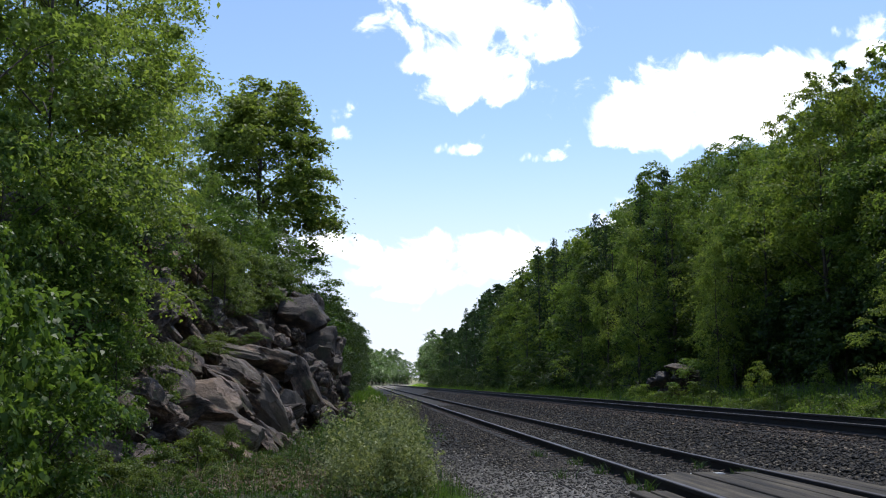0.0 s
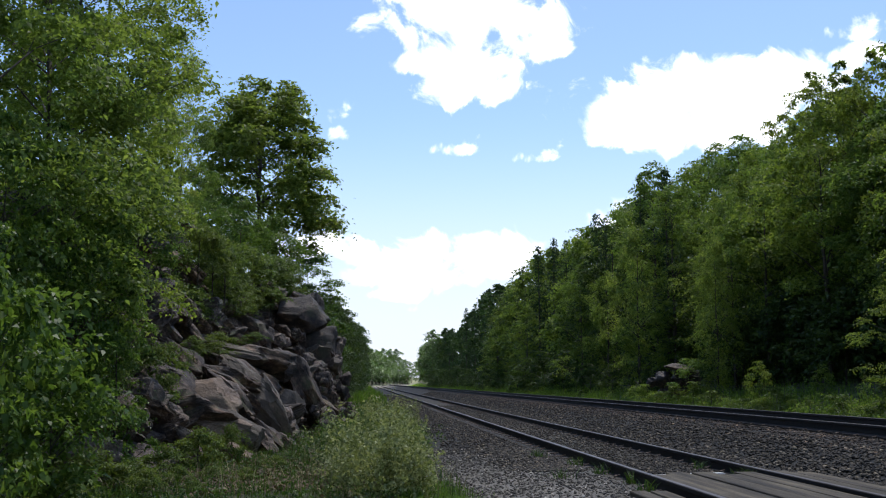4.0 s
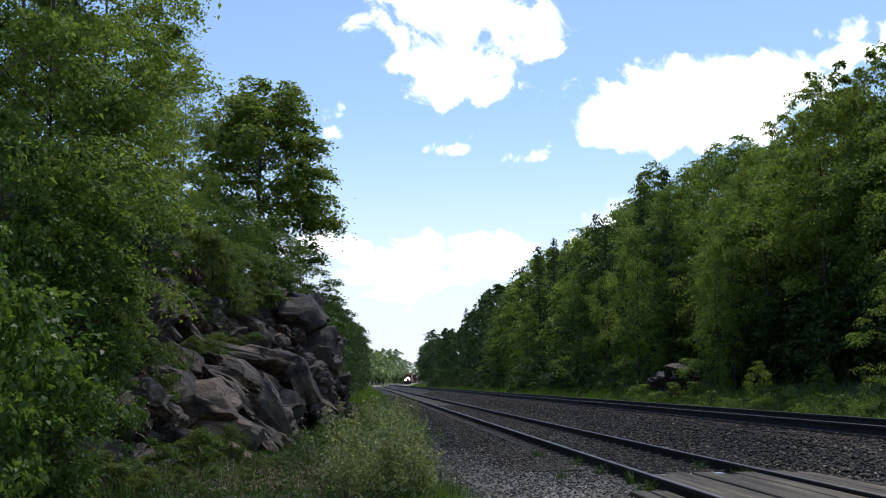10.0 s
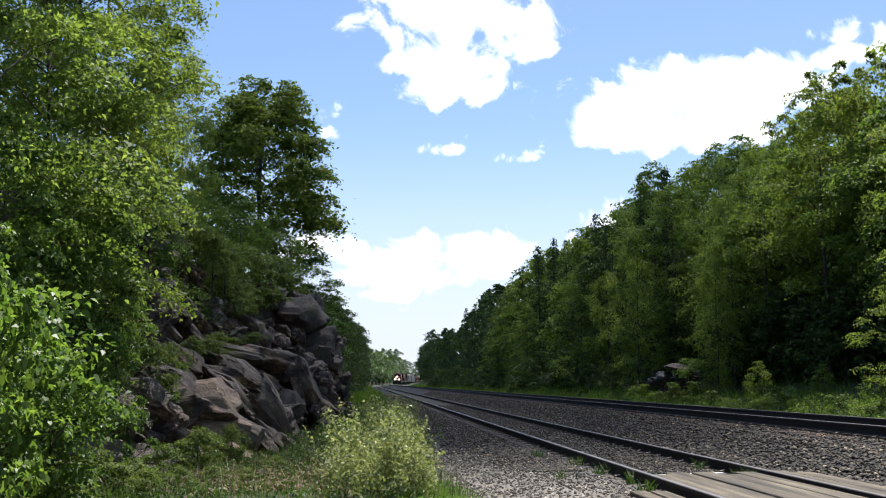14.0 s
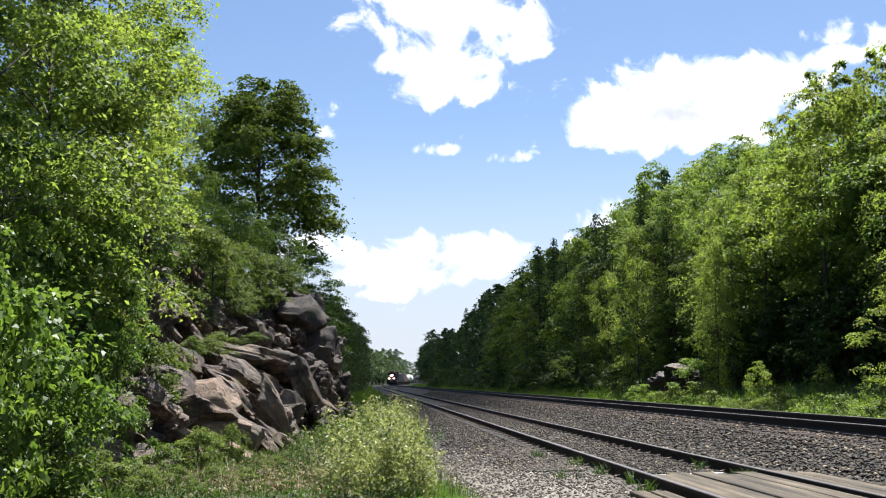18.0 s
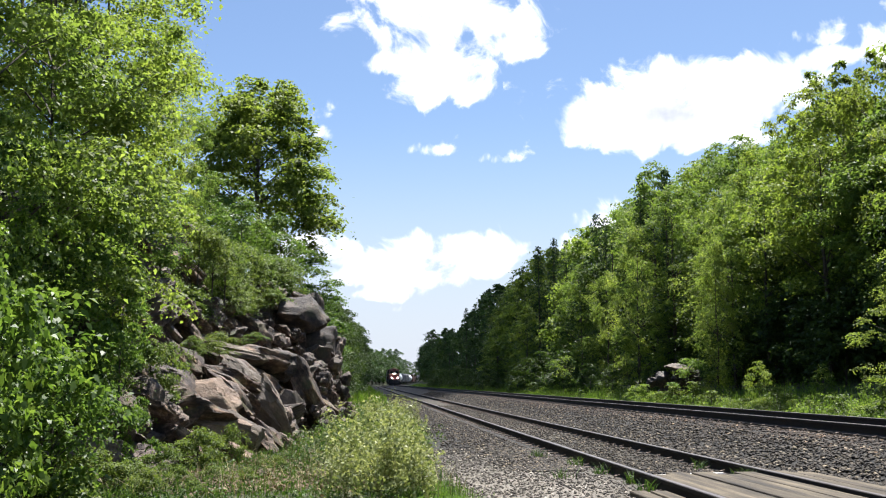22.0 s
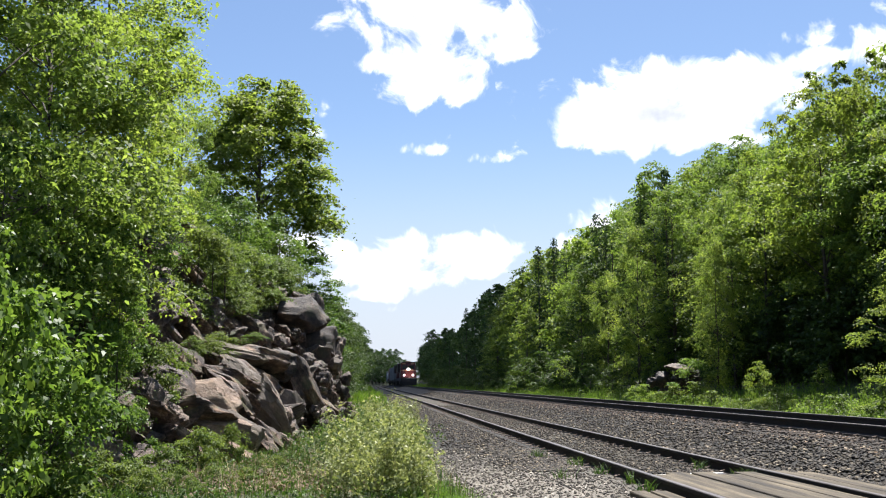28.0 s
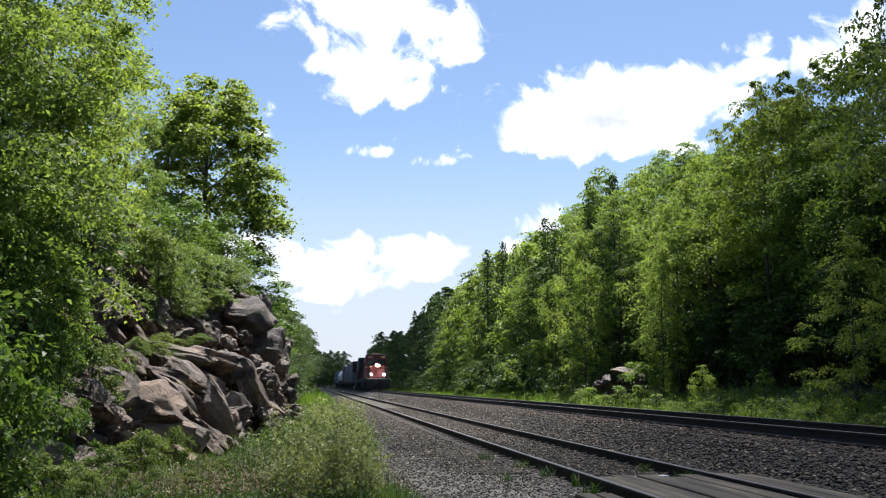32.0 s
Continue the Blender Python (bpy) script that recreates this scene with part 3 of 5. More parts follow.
def tree_meshes(name, seed, height, base, radius, masses, sprays, per, leaf, leafmat, shape="round", trunk=0.12, mass=0.3, lean=(0, 0), lumps=0.35, shell=0.5, limbs=14, wild=0.55, tuft=0.36, layer=0.75):
    """Meshes of a trunk with limbs and of a crown: masses of foliage, each made of layered sprays of leaves."""
    rng = np.random.RandomState(seed)
    c = crown_clusters(rng, base + radius * mass * 0.5, height - radius * mass * 0.6, radius * (1 - mass * 0.55), masses, shape, lean, lumps, shell)
    for k, (dx, dz) in enumerate(((0.0, 0.75), (0.5, 1.7), (-0.5, 1.9))):
        c[-1 - k] = (lean[0] + dx * radius * mass, lean[1] - dx * radius * mass, height - radius * mass * dz)
    ax = np.stack([np.interp(c[:, 2], [0, height], [0, lean[0]]), np.interp(c[:, 2], [0, height], [0, lean[1]]), c[:, 2]], 1)
    outw = c - ax
    outw /= np.linalg.norm(outw, axis=1)[:, None] + 1e-6
    rho = radius * mass * rng.uniform(0.55, 1.35, masses)
    rho *= np.interp(c[:, 2] / height, [0, 0.8, 1], [1.1, 1.0, 0.7])
    if shape == "cone":
        rho *= np.interp(c[:, 2] / height, [0, 1], [1.25, 0.45])
    d = rng.normal(size=(masses, sprays, 3)) + outw[:, None, :] * 0.45 + np.array([0, 0, 0.3])
    d /= np.linalg.norm(d, axis=2)[:, :, None]
    sc = c[:, None, :] + d * (rho[:, None] * rng.uniform(0.45, 1.08, (masses, sprays)))[:, :, None] * np.array([1, 1, 0.7])
    nrm = d * (1.25 - layer) + np.array([0, 0, layer])
    nrm /= np.linalg.norm(nrm, axis=2)[:, :, None]
    off = rng.normal(size=(masses, sprays, per, 3)) * (rho[:, None] * tuft * rng.uniform(0.6, 1.4, (masses, sprays)))[:, :, None, None]
    along_n = (off * nrm[:, :, None, :]).sum(3, keepdims=True)
    off -= along_n * nrm[:, :, None, :] * 0.8
    r2 = (off ** 2).sum(3)
    off[..., 2] -= r2 / (rho[:, None, None] + 0.05) * 0.22
    pos = (sc[:, :, None, :] + off).reshape(-1, 3)
    aim = np.broadcast_to(nrm[:, :, None, :], off.shape).reshape(-1, 3)
    keep = pos[:, 2] > base * 0.5
    me = quads_mesh(name + "_crown", leaf_quads(rng, pos[keep], leaf, aim[keep], wild), leafmat)
    bend = [Vector((rng.uniform(-1, 1), rng.uniform(-1, 1), 0)) * trunk * 0.9 for _ in range(8)]

    def stem(t):
        k = min(6, int(t * 7))
        return Vector((lean[0] * t, lean[1] * t, height * 0.86 * t)) + bend[k].lerp(bend[k + 1], t * 7 - k) * min(1, t * 8)

    pts = [stem(t) for t in (0, 0.15, 0.3, 0.45, 0.6, 0.75, 0.9, 1.0)]
    pts[0].z -= 0.4
    v, f = tube(pts, [trunk * k for k in (1.25, 1, 0.9, 0.75, 0.6, 0.42, 0.22, 0.08)], 8)
    branch = []
    for i in range(min(limbs, masses)):
        z0 = max(base * 0.7, c[i, 2] - 0.6 * np.linalg.norm(c[i] - ax[i]) - 0.25)
        t = min(0.95, z0 / (height * 0.86))
        a, b2 = stem(t), Vector(c[i])
        mid = a.lerp(b2, 0.5) + Vector((rng.uniform(-0.15, 0.15), rng.uniform(-0.15, 0.15), 0.1)) * radius * 0.4
        r = trunk * 0.42 * (1 - 0.65 * t)
        branch.append(mesh_of(name + "_limb", *tube([a, mid, b2], [r, r * 0.6, r * 0.2], 5), BARK, True))
    return mesh_of(name + "_trunk", v, f, BARK, True), me, branch


def make_tree(name, meshes, loc, turn, size, label, category="tree", group=""):
    t = tagged(new(name), label, category, group)
    t.matrix_basis = Matrix.LocRotScale(loc, Euler((0, 0, turn)), Vector(size))
    put("trunk", meshes[0], t)
    tagged(put("crown", meshes[1], t), kind="stuff")
    for me in meshes[2]:
        put("limb", me, t)
    return t


BROAD = [tree_meshes("maple", 1, 12.5, 0.4, 2.9, 78, 9, 21, 0.135, LEAF_MAPLE, "tall", mass=0.24, lumps=0.45, tuft=0.34, layer=0.75),
         tree_meshes("ash", 2, 13.0, 0.5, 2.6, 78, 9, 21, 0.13, LEAF_BIRCH, "tall", mass=0.24, lumps=0.55, tuft=0.34, layer=0.75),
         tree_meshes("oak", 3, 12.0, 1.0, 3.1, 78, 9, 21, 0.14, LEAF_OAK, "tall", mass=0.24, lumps=0.5, tuft=0.34, layer=0.75),
         tree_meshes("alder", 4, 10.5, 0.4, 2.6, 78, 9, 21, 0.13, LEAF_DARK, "tall", mass=0.24, tuft=0.34, layer=0.75),
         tree_meshes("poplar", 5, 13.5, 0.8, 2.3, 78, 9, 21, 0.13, LEAF_MAPLE, "tall", mass=0.24, lumps=0.5, tuft=0.34, layer=0.75)]
MID = [tree_meshes("maple", 6, 12.5, 0.5, 2.9, 40, 11, 14, 0.25, LEAF_MAPLE, "tall", mass=0.32, lumps=0.45, limbs=8, tuft=0.3),
       tree_meshes("ash", 7, 13.0, 0.5, 2.7, 40, 11, 14, 0.25, LEAF_OAK, "tall", mass=0.32, lumps=0.5, limbs=8, tuft=0.3),
       tree_meshes("alder", 8, 12.0, 0.2, 2.8, 40, 11, 14, 0.25, LEAF_DARK, "tall", mass=0.32, lumps=0.45, limbs=8, tuft=0.3)]
HIGH = tree_meshes("maple", 10, 12.5, 3.9, 2.9, 62, 9, 21, 0.15, LEAF_MAPLE, "round", mass=0.25, lumps=0.45, tuft=0.34, layer=0.75)
OPEN = tree_meshes("ash", 9, 13.0, 4.0, 2.5, 40, 13, 20, 0.13, LEAF_ASH, "round", 0.1, mass=0.24, lumps=0.6, shell=0.3, limbs=22, tuft=0.3)
BUSH = [tree_meshes("shrub", 11, 3.6, 0.0, 1.6, 16, 9, 24, 0.12, LEAF_MAPLE, "round", 0.04, limbs=6),
        tree_meshes("shrub", 12, 4.4, 0.0, 1.5, 16, 9, 24, 0.12, LEAF_MAPLE, "tall", 0.05, limbs=6),
        tree_meshes("shrub", 13, 2.0, 0.0, 1.2, 12, 9, 24, 0.095, LEAF_OAK, "round", 0.03, limbs=5),
        tree_meshes("shrub", 14, 3.6, 0.0, 1.6, 16, 9, 16, 0.17, LEAF_DARK, "round", 0.04, limbs=4)]


def conifer(name, seed, height, base, radius, leafmat):
    """A spruce: whorls of drooping boughs set with needle sprays, shorter towards a pointed top."""
    rng = np.random.RandomState(seed)
    pos, aim = [], []
    z = base
    while z < height * 0.99:
        t = (z - base) / (height - base)
        r = radius * (1 - t) ** 0.65 * rng.uniform(0.6, 1.2) + 0.2
        for k in range(7):
            az, rr = rng.uniform(0, 6.2832), r * rng.uniform(0.55, 1.15)
            n = int(14 * (1 - t) + 7)
            u = rng.uniform(0.1, 1, n)
            side = rng.normal(size=n) * 0.16 * rr * (1.1 - u)
            pos.append(np.stack([np.cos(az) * rr * u - np.sin(az) * side, np.sin(az) * rr * u + np.cos(az) * side, z + 0.25 * rr * u - 0.45 * rr * u * u + rng.normal(size=n) * 0.05], 1))
            aim.append(np.tile([np.cos(az) * 0.4, np.sin(az) * 0.4, 0.7], (n, 1)))
        z += 0.24 + 0.1 * (1 - t)
    me = quads_mesh(name + "_crown", leaf_quads(rng, np.concatenate(pos), 0.2, np.concatenate(aim), 0.6, 0.5), leafmat)
    v, f = tube([(0, 0, -0.4), (0.05, 0, height * 0.5), (0, 0, height * 0.95)], [0.15, 0.09, 0.015], 7)
    return mesh_of(name + "_trunk", v, f, BARK, True), me, []


FIR = [conifer("spruce", 21, 13.0, 0.8, 2.5, NEEDLE), conifer("spruce", 22, 13.0, 1.5, 2.1, NEEDLE)]
FAR = [tree_meshes("wood", 31, 13.0, 0.4, 3.2, 30, 9, 16, 0.33, LEAF_FAR, "tall", 0.14, limbs=3, tuft=0.32),
       tree_meshes("wood", 32, 12.0, 0.3, 3.4, 30, 9, 16, 0.33, LEAF_FAR, "round", 0.14, limbs=3, tuft=0.32),
       tree_meshes("wood", 33, 14.0, 0.4, 3.0, 30, 9, 16, 0.33, LEAF_DARK, "tall", 0.14, limbs=3, tuft=0.32)]


def plant(name, meshes, x, y, height, own, rng, label, wide=1.0, category="tree", group=""):
    """One tree rooted in the ground, scaled from its own height to the wanted one."""
    s = height / own
    return make_tree(name, meshes, (x, y, ground_z(x, y) - 0.05), rng.uniform(0, 6.28), (s * wide, s * wide, s), label, category, group)


# --- wood on the bank along the main line ---
rng = random.Random(5)
LABELS = ["full green maple tree in early summer leaf", "light green ash tree with an airy crown", "broad oak tree in fresh leaf", "dark green alder tree at the wood's edge", "slender poplar tree in bright leaf"]
y = 12.0
while y < 300:
    far = y > 120
    for row, x0 in enumerate((17.0, 20.4) if far or int(y) % 2 else (17.0, 20.4, 24.6)):
        x = x0 + rng.uniform(-1.3, 1.6) + swing(y)
        yy = y + rng.uniform(-1.2, 1.2)
        k = rng.randrange(5) if y < 62 else rng.choice((3, 2, 3, 0, 4))
        h = rng.uniform(*((8.6, 11.2) if y < 52 else (10.6, 13.4))) - float(np.interp(y, [130, 180, 300], [0, 2.6, 3.4])) - (ground_z(x, yy) - 0.5) * 0.7 + min(row, 1) * 1.2
        if far:
            plant("tree", FAR[k % 3], x, yy, h + 1, 13.0, rng, "green deciduous tree in a far wood edge", 1.0, "tree", "trees along the line")
        elif row or y > 66:
            plant("tree", MID[k % 3], x, yy, h + 0.5 * min(row, 1), (12.5, 13.0, 12.0)[k % 3], rng, "green deciduous tree inside the wood's edge", 1.05, "tree", "trees along the line")
        elif 22 < y < 44:
            plant("tree", HIGH, x + 0.6, yy, h, 12.5, rng, LABELS[0], 1.1, "tree", "trees along the line")
        else:
            plant("tree", BROAD[k], x, yy, h, (12.5, 13.0, 12.0, 10.5, 13.5)[k], rng, LABELS[k], 1.1, "tree", "trees along the line")
    y += 4.6 if not far else 7.5
for b, d, h, k in ((10.0, 88, 13.6, 0), (10.9, 84, 13.4, 1), (11.6, 80, 12.6, 1), (13.4, 70, 13.0, 0), (13.9, 67, 12.4, 0), (15.9, 58, 13.2, 1), (17.3, 54.5, 13.0, 1), (5.8, 150, 12.6, 1), (6.3, 146, 12.8, 0)):
    plant("spruce_tree", FIR[k], *spot(b, d), h - 1.0, 13.0, rng, "dark pointed spruce tree among broadleaf trees", 0.9, "tree", "spruces along the line")
for b, x, h, k, wide in ((15.6, 13.8, 8.8, 1, 0.85), (13.9, 14.8, 7.4, 0, 0.9), (19.9, 14.2, 6.6, 1, 0.7), (29.9, 13.2, 4.8, 1, 1.2), (12.4, 14.0, 8.6, 0, 0.9), (22.6, 16.2, 9.0, -1, 0.9), (35.2, 15.6, 15.5, 2, 0.6), (9.3, 13.8, 7.5, 4, 1.1), (7.6, 14.0, 7.0, 0, 1.2), (20.8, 15.4, 8.6, 0, 0.75)):
    y = x / math.tan(radians(b))
    plant("tree", BROAD[k] if k >= 0 else HIGH, x, y, h, (12.5, 13.0, 12.0, 10.5, 13.5, 12.5)[k], rng, "bright green tree standing before the wood", wide, "tree", "trees along the line")
for b, x, top, wide in ((25.4, 18.0, 14.1, 0.8), (27.0, 17.6, 13.4, 0.9), (28.6, 17.6, 13.0, 0.8), (31.5, 17.8, 11.0, 0.9)):
    y = x / math.tan(radians(b))
    plant("tree", OPEN, x, y, top - ground_z(x, y), 13.0, rng, "tall ash tree with an open branching crown", wide, "tree", "trees along the line")
# low alders whose dark leaf colour stands in for shade between the trunks
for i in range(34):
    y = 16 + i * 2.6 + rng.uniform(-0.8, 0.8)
    plant("tree", MID[2], 19.0 + rng.uniform(-0.8, 1.6), y, rng.uniform(4.5, 7.5), 12.0, rng, "young alder in leaf coloured dark for the wood's shade", 1.7, "tree", "trees along the line")
for b, x, h, k, wide in ((24.2, 18.2, 9.4, -1, 0.95), (26.4, 17.4, 8.8, -1, 1.1), (28.8, 17.4, 9.0, -1, 0.9), (30.6, 17.0, 8.6, 0, 0.9), (33.0, 17.5, 9.0, 3, 1.0), (21.6, 19.2, 10.4, 0, 0.9), (18.6, 19.0, 11.0, 1, 0.9)):
    plant("tree", BROAD[k] if k >= 0 else HIGH, x, x / math.tan(radians(b)), h, (12.5, 13.0, 12.0, 10.5, 13.5, 12.5)[k], rng, LABELS[max(k, 0)], wide, "tree", "trees along the line")
# understory fill: shade under the high crowns put into the leaf colour
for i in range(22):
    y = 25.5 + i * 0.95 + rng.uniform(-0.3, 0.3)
    plant("shrub", BUSH[3], 16.3 + rng.uniform(-0.5, 0.7), y, rng.uniform(2.2, 4.2), 3.6, rng, "shrub in leaf coloured dark for the wood's shade", 1.0, "shrub", "shrubs along the line")
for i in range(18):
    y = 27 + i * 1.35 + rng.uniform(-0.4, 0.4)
    plant("tree", MID[2], 17.9 + rng.uniform(-0.5, 0.6), y, rng.uniform(3.6, 5.6), 12.0, rng, "young alder in leaf coloured dark for the wood's shade", 1.7, "tree", "trees along the line")
# bearing and rise of the crests that stand against the sky
for b, rise, x, k, wide in ((9.0, 5.9, 19.0, 2, 1.2), (15.3, 10.7, 20.0, 0, 1.0), (16.3, 11.2, 20.0, 2, 0.9), (18.3, 12.2, 20.5, 4, 1.0), (19.2, 12.5, 20.0, 1, 1.05), (20.3, 13.6, 20.0, 0, 1.0), (21.4, 14.0, 20.0, 0, 1.05), (22.5, 13.2, 19.5, 1, 1.1), (23.6, 13.6, 20.0, 4, 1.0), (24.6, 14.6, 20.0, 0, 1.0), (26.2, 15.4, 20.0, 0, 1.0), (27.8, 15.6, 20.0, 1, 1.0)):
    y, own = x / math.tan(radians(b)), (12.5, 13.0, 12.0, 10.5, 13.5)[k]
    plant("tree", BROAD[k], x, y, EYE[2] + x / math.sin(radians(b)) * math.tan(radians(rise)) - ground_z(x, y), own, rng, LABELS[k], wide, "tree", "trees along the line")
# back fill of the same shade-coloured alders
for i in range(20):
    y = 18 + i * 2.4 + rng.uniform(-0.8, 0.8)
    plant("tree", MID[2], 23.0 + rng.uniform(-0.8, 1.6), y, rng.uniform(6.0, 8.5), 12.0, rng, "young alder in leaf coloured dark for the wood's shade", 1.5, "tree", "trees along the line")
y = 14.0
while y < 210:
    x = 13.7 + rng.uniform(-0.7, 0.6)
    if 37 < y < 47:
        y += 2.0
        continue
    # from 38 m on the shrubs take the leaf darkened for shade
    k = rng.randrange(3) if y < 38 else 3
    own = (3.6, 4.4, 2.0, 3.6)[k]
    plant("shrub", BUSH[k], x, y, rng.uniform(*((0.7, 1.5) if y < 48 else (1.4, 3.4))), own, rng, "leafy green shrub at the foot of the wood", 1.15, "shrub", "shrubs along the line")
    y += rng.uniform(2.6, 5.0)

for i in range(26):
    b = 11.0 + i * 0.85 + rng.uniform(-0.3, 0.3)
    x = rng.uniform(11.9, 12.9)
    if b < 19.2:
        continue
    k = (2, 0)[i % 2]
    plant("shrub", BUSH[k], x, x / math.tan(radians(b)), rng.uniform(0.45, 0.95), (3.6, 4.4, 2.0)[k], rng, "low sunlit shrub beside the main line", 1.5, "shrub", "shrubs along the line")

for b, d, h, k in ((18.5, 41.5, 1.9, 0), (17.5, 41.6, 1.0, 2), (16.5, 41.4, 1.0, 0), (15.7, 43.0, 1.3, 0), (18.9, 40.2, 1.1, 2)):
    plant("shrub", BUSH[k], *spot(b, d), h, (3.6, 4.4, 2.0)[k], rng, "low sunlit shrub beside the boulders", 1.3, "shrub", "shrubs along the line")

# --- wood beyond the rock and at the far bend ---
y = 35.0
while y < 290:
    for back in (0.0, 4.5):
        x = float(np.interp(y, [35, 60, 150, 290], [-2.6, -1.9, -1.5, -1.9])) - back + rng.uniform(-0.5, 0.3)
        k = rng.randrange(3)
        h = float(np.interp(y, [35, 90, 150, 290], [4.9, 7.6, 9.6, 11.0])) + rng.uniform(-0.7, 0.5) + back * 0.15
        # near front trees wear the dark leaf to paint this side's shade
        near = y < 75 and not back
        plant("tree", BROAD[3] if near else FAR[(0, 2, 0)[k]], x, y + rng.uniform(-1, 1), h - ground_z(x, y) * 0.8, 10.5 if near else (13, 14, 13)[k], rng, "green deciduous tree beside the railway", 1.15 if near else 0.95, "tree", "trees beyond the rock")
    y += 3.0 if y < 75 else 7.5


def joined_wood(places, label):
    """Far trees that nobody could count, as one piece each of crowns and of trunks."""
    wood = tagged(new("far_wood"), label, "wood", kind="stuff")
    for name, slot, material in (("crowns", 1, LEAF_FAR), ("trunks", 0, BARK)):
        out = []
        for k, x, y, h, turn in places:
            me = FAR[k][slot]
            co = np.empty(len(me.vertices) * 3, dtype=np.float32)
            me.vertices.foreach_get("co", co)
            idx = np.empty(len(me.loops), dtype=np.int32)
            me.loops.foreach_get("vertex_index", idx)
            co = co.reshape(-1, 3)[idx] * np.array([1.2, 1.2, 1.0]) * (h / 13.0)
            c, n = math.cos(turn), math.sin(turn)
            out.append(np.stack([co[:, 0] * c - co[:, 1] * n + x, co[:, 0] * n + co[:, 1] * c + y, co[:, 2] + ground_z(x, y) - 0.05], 1).reshape(-1, 4, 3))
        tagged(put(name, quads_mesh("far_" + name, np.concatenate(out), material), wood), kind="stuff")


far = []
for i in range(34):
    y = 296 + i * 8.0 + rng.uniform(-2, 2)
    for off in (-4.5 - rng.uniform(0, 2), -10 - rng.uniform(0, 4), 19.4 + rng.uniform(0, 1.5)):
        far.append((rng.randrange(2), off + swing(y), y, rng.uniform(12, 16), rng.uniform(0, 6.28)))
joined_wood(far, "green wood on both sides of the railway's far bend")

# --- trees on the rock and before it ---
BIRCH = tree_meshes("birch", 41, 8.5, 0.3, 2.0, 110, 12, 29, 0.07, LEAF_BIRCH, "tall", 0.06, 0.2, limbs=24, lumps=0.3)
BIRCH2 = tree_meshes("birch", 45, 8.5, 0.3, 1.9, 110, 12, 29, 0.068, LEAF_BIRCH, "tall", 0.06, 0.2, limbs=24, lumps=0.35)
SAPLING = tree_meshes("sapling", 42, 5.0, 0.1, 1.4, 52, 11, 24, 0.08, LEAF_SAP, "tall", 0.04, 0.24, limbs=16, lumps=0.4)
BROADLEAF = tree_meshes("sapling", 43, 3.0, 0.1, 1.1, 30, 9, 14, 0.11, LEAF_SAP, "round", 0.03, 0.3, limbs=18, lumps=0.5, wild=0.5)
BIG = tree_meshes("ash_tree", 44, 9.2, 2.2, 2.7, 135, 11, 28, 0.13, LEAF_ASH, "round", 0.13, 0.2, limbs=30, lumps=0.25, shell=0.35)
SPRIG = tree_meshes("bush", 51, 1.5, 0.0, 0.8, 22, 9, 20, 0.065, LEAF_OAK, "round", 0.02, limbs=10)
swaying = []
rng = random.Random(8)
for name, kind, own, wide, b, d, z, h, label in [
        ("ash_tree", BIG, 9.2, 1.18, -6.25, 38.0, 3.4, 9.6, "tall round-crowned tree standing on the rock"),
        ("birch_tree", BIRCH, 8.5, 0.72, -10.6, 26.0, 4.1, 5.5, "small light green tree on the rock"),
        ("birch_tree", BIRCH2, 8.5, 1.0, -15.0, 20.0, 3.9, 7.2, "bright green birch tree on the rock"),
        ("birch_tree", BIRCH, 8.5, 1.2, -16.6, 17.5, 3.0, 7.4, "bright green birch tree on the rock"),
        ("birch_tree", BIRCH2, 8.5, 1.1, -17.8, 14.5, 1.2, 7.8, "bright green birch tree beside the rock"),
        ("birch_tree", BIRCH, 8.5, 1.0, -21.0, 12.5, 0.4, 8.2, "bright green birch tree beside the rock"),
        ("birch_tree", BIRCH2, 8.5, 1.2, -19.4, 21.0, 3.9, 8.4, "bright green birch tree on the rock"),
        ("sapling", SAPLING, 5.0, 0.8, -14.6, 15.0, 1.1, 3.0, "leafy sapling growing on a rock ledge"),
        ("sapling", SAPLING, 5.0, 0.8, -17.0, 12.6, 0.4, 4.0, "leafy sapling growing before the rock"),
        ("sapling", SAPLING, 5.0, 0.8, -20.0, 10.8, 0.0, 4.0, "leafy sapling growing before the rock"),
        ("sapling", SAPLING, 5.0, 0.75, -13.6, 12.4, 0.0, 2.6, "leafy sapling growing before the rock"),
        ("sapling", BROADLEAF, 3.0, 0.9, -16.8, 9.4, -0.2, 1.7, "broad-leaved sapling growing before the rock"),
        ("sapling", BROADLEAF, 3.0, 0.9, -19.6, 8.6, -0.2, 2.2, "broad-leaved sapling growing before the rock"),
        ("sapling", BROADLEAF, 3.0, 0.6, -20.4, 7.4, -0.3, 2.4, "broad-leaved sapling close to the path"),
        ("sapling", SAPLING, 5.0, 1.3, -5.0, 32.5, 3.5, 3.3, "bushy green sapling on the rock's top"),
        ("sapling", SAPLING, 5.0, 1.4, -7.2, 30.5, 3.7, 3.2, "bushy green sapling on the rock's top"),
        ("sapling", SAPLING, 5.0, 1.3, -8.8, 33.0, 4.0, 4.2, "bushy green sapling on the rock's top"),
        ("sapling", SAPLING, 5.0, 1.3, -3.4, 35.5, 1.6, 4.4, "bushy green sapling behind the rock"),
        ("birch_tree", BIRCH2, 8.5, 1.0, -12.2, 23.0, 3.9, 4.4, "small light green tree on the rock"),
        ("sapling", SAPLING, 5.0, 1.0, -12.6, 18.0, 2.6, 2.6, "small sapling rooted in the rock")]:
    s = h / own
    x, y = spot(b, d)
    swaying.append(make_tree(name, kind, (x, y, z), rng.uniform(0, 6.28), (s * wide, s * wide, s), label, "tree", "trees on the rock"))
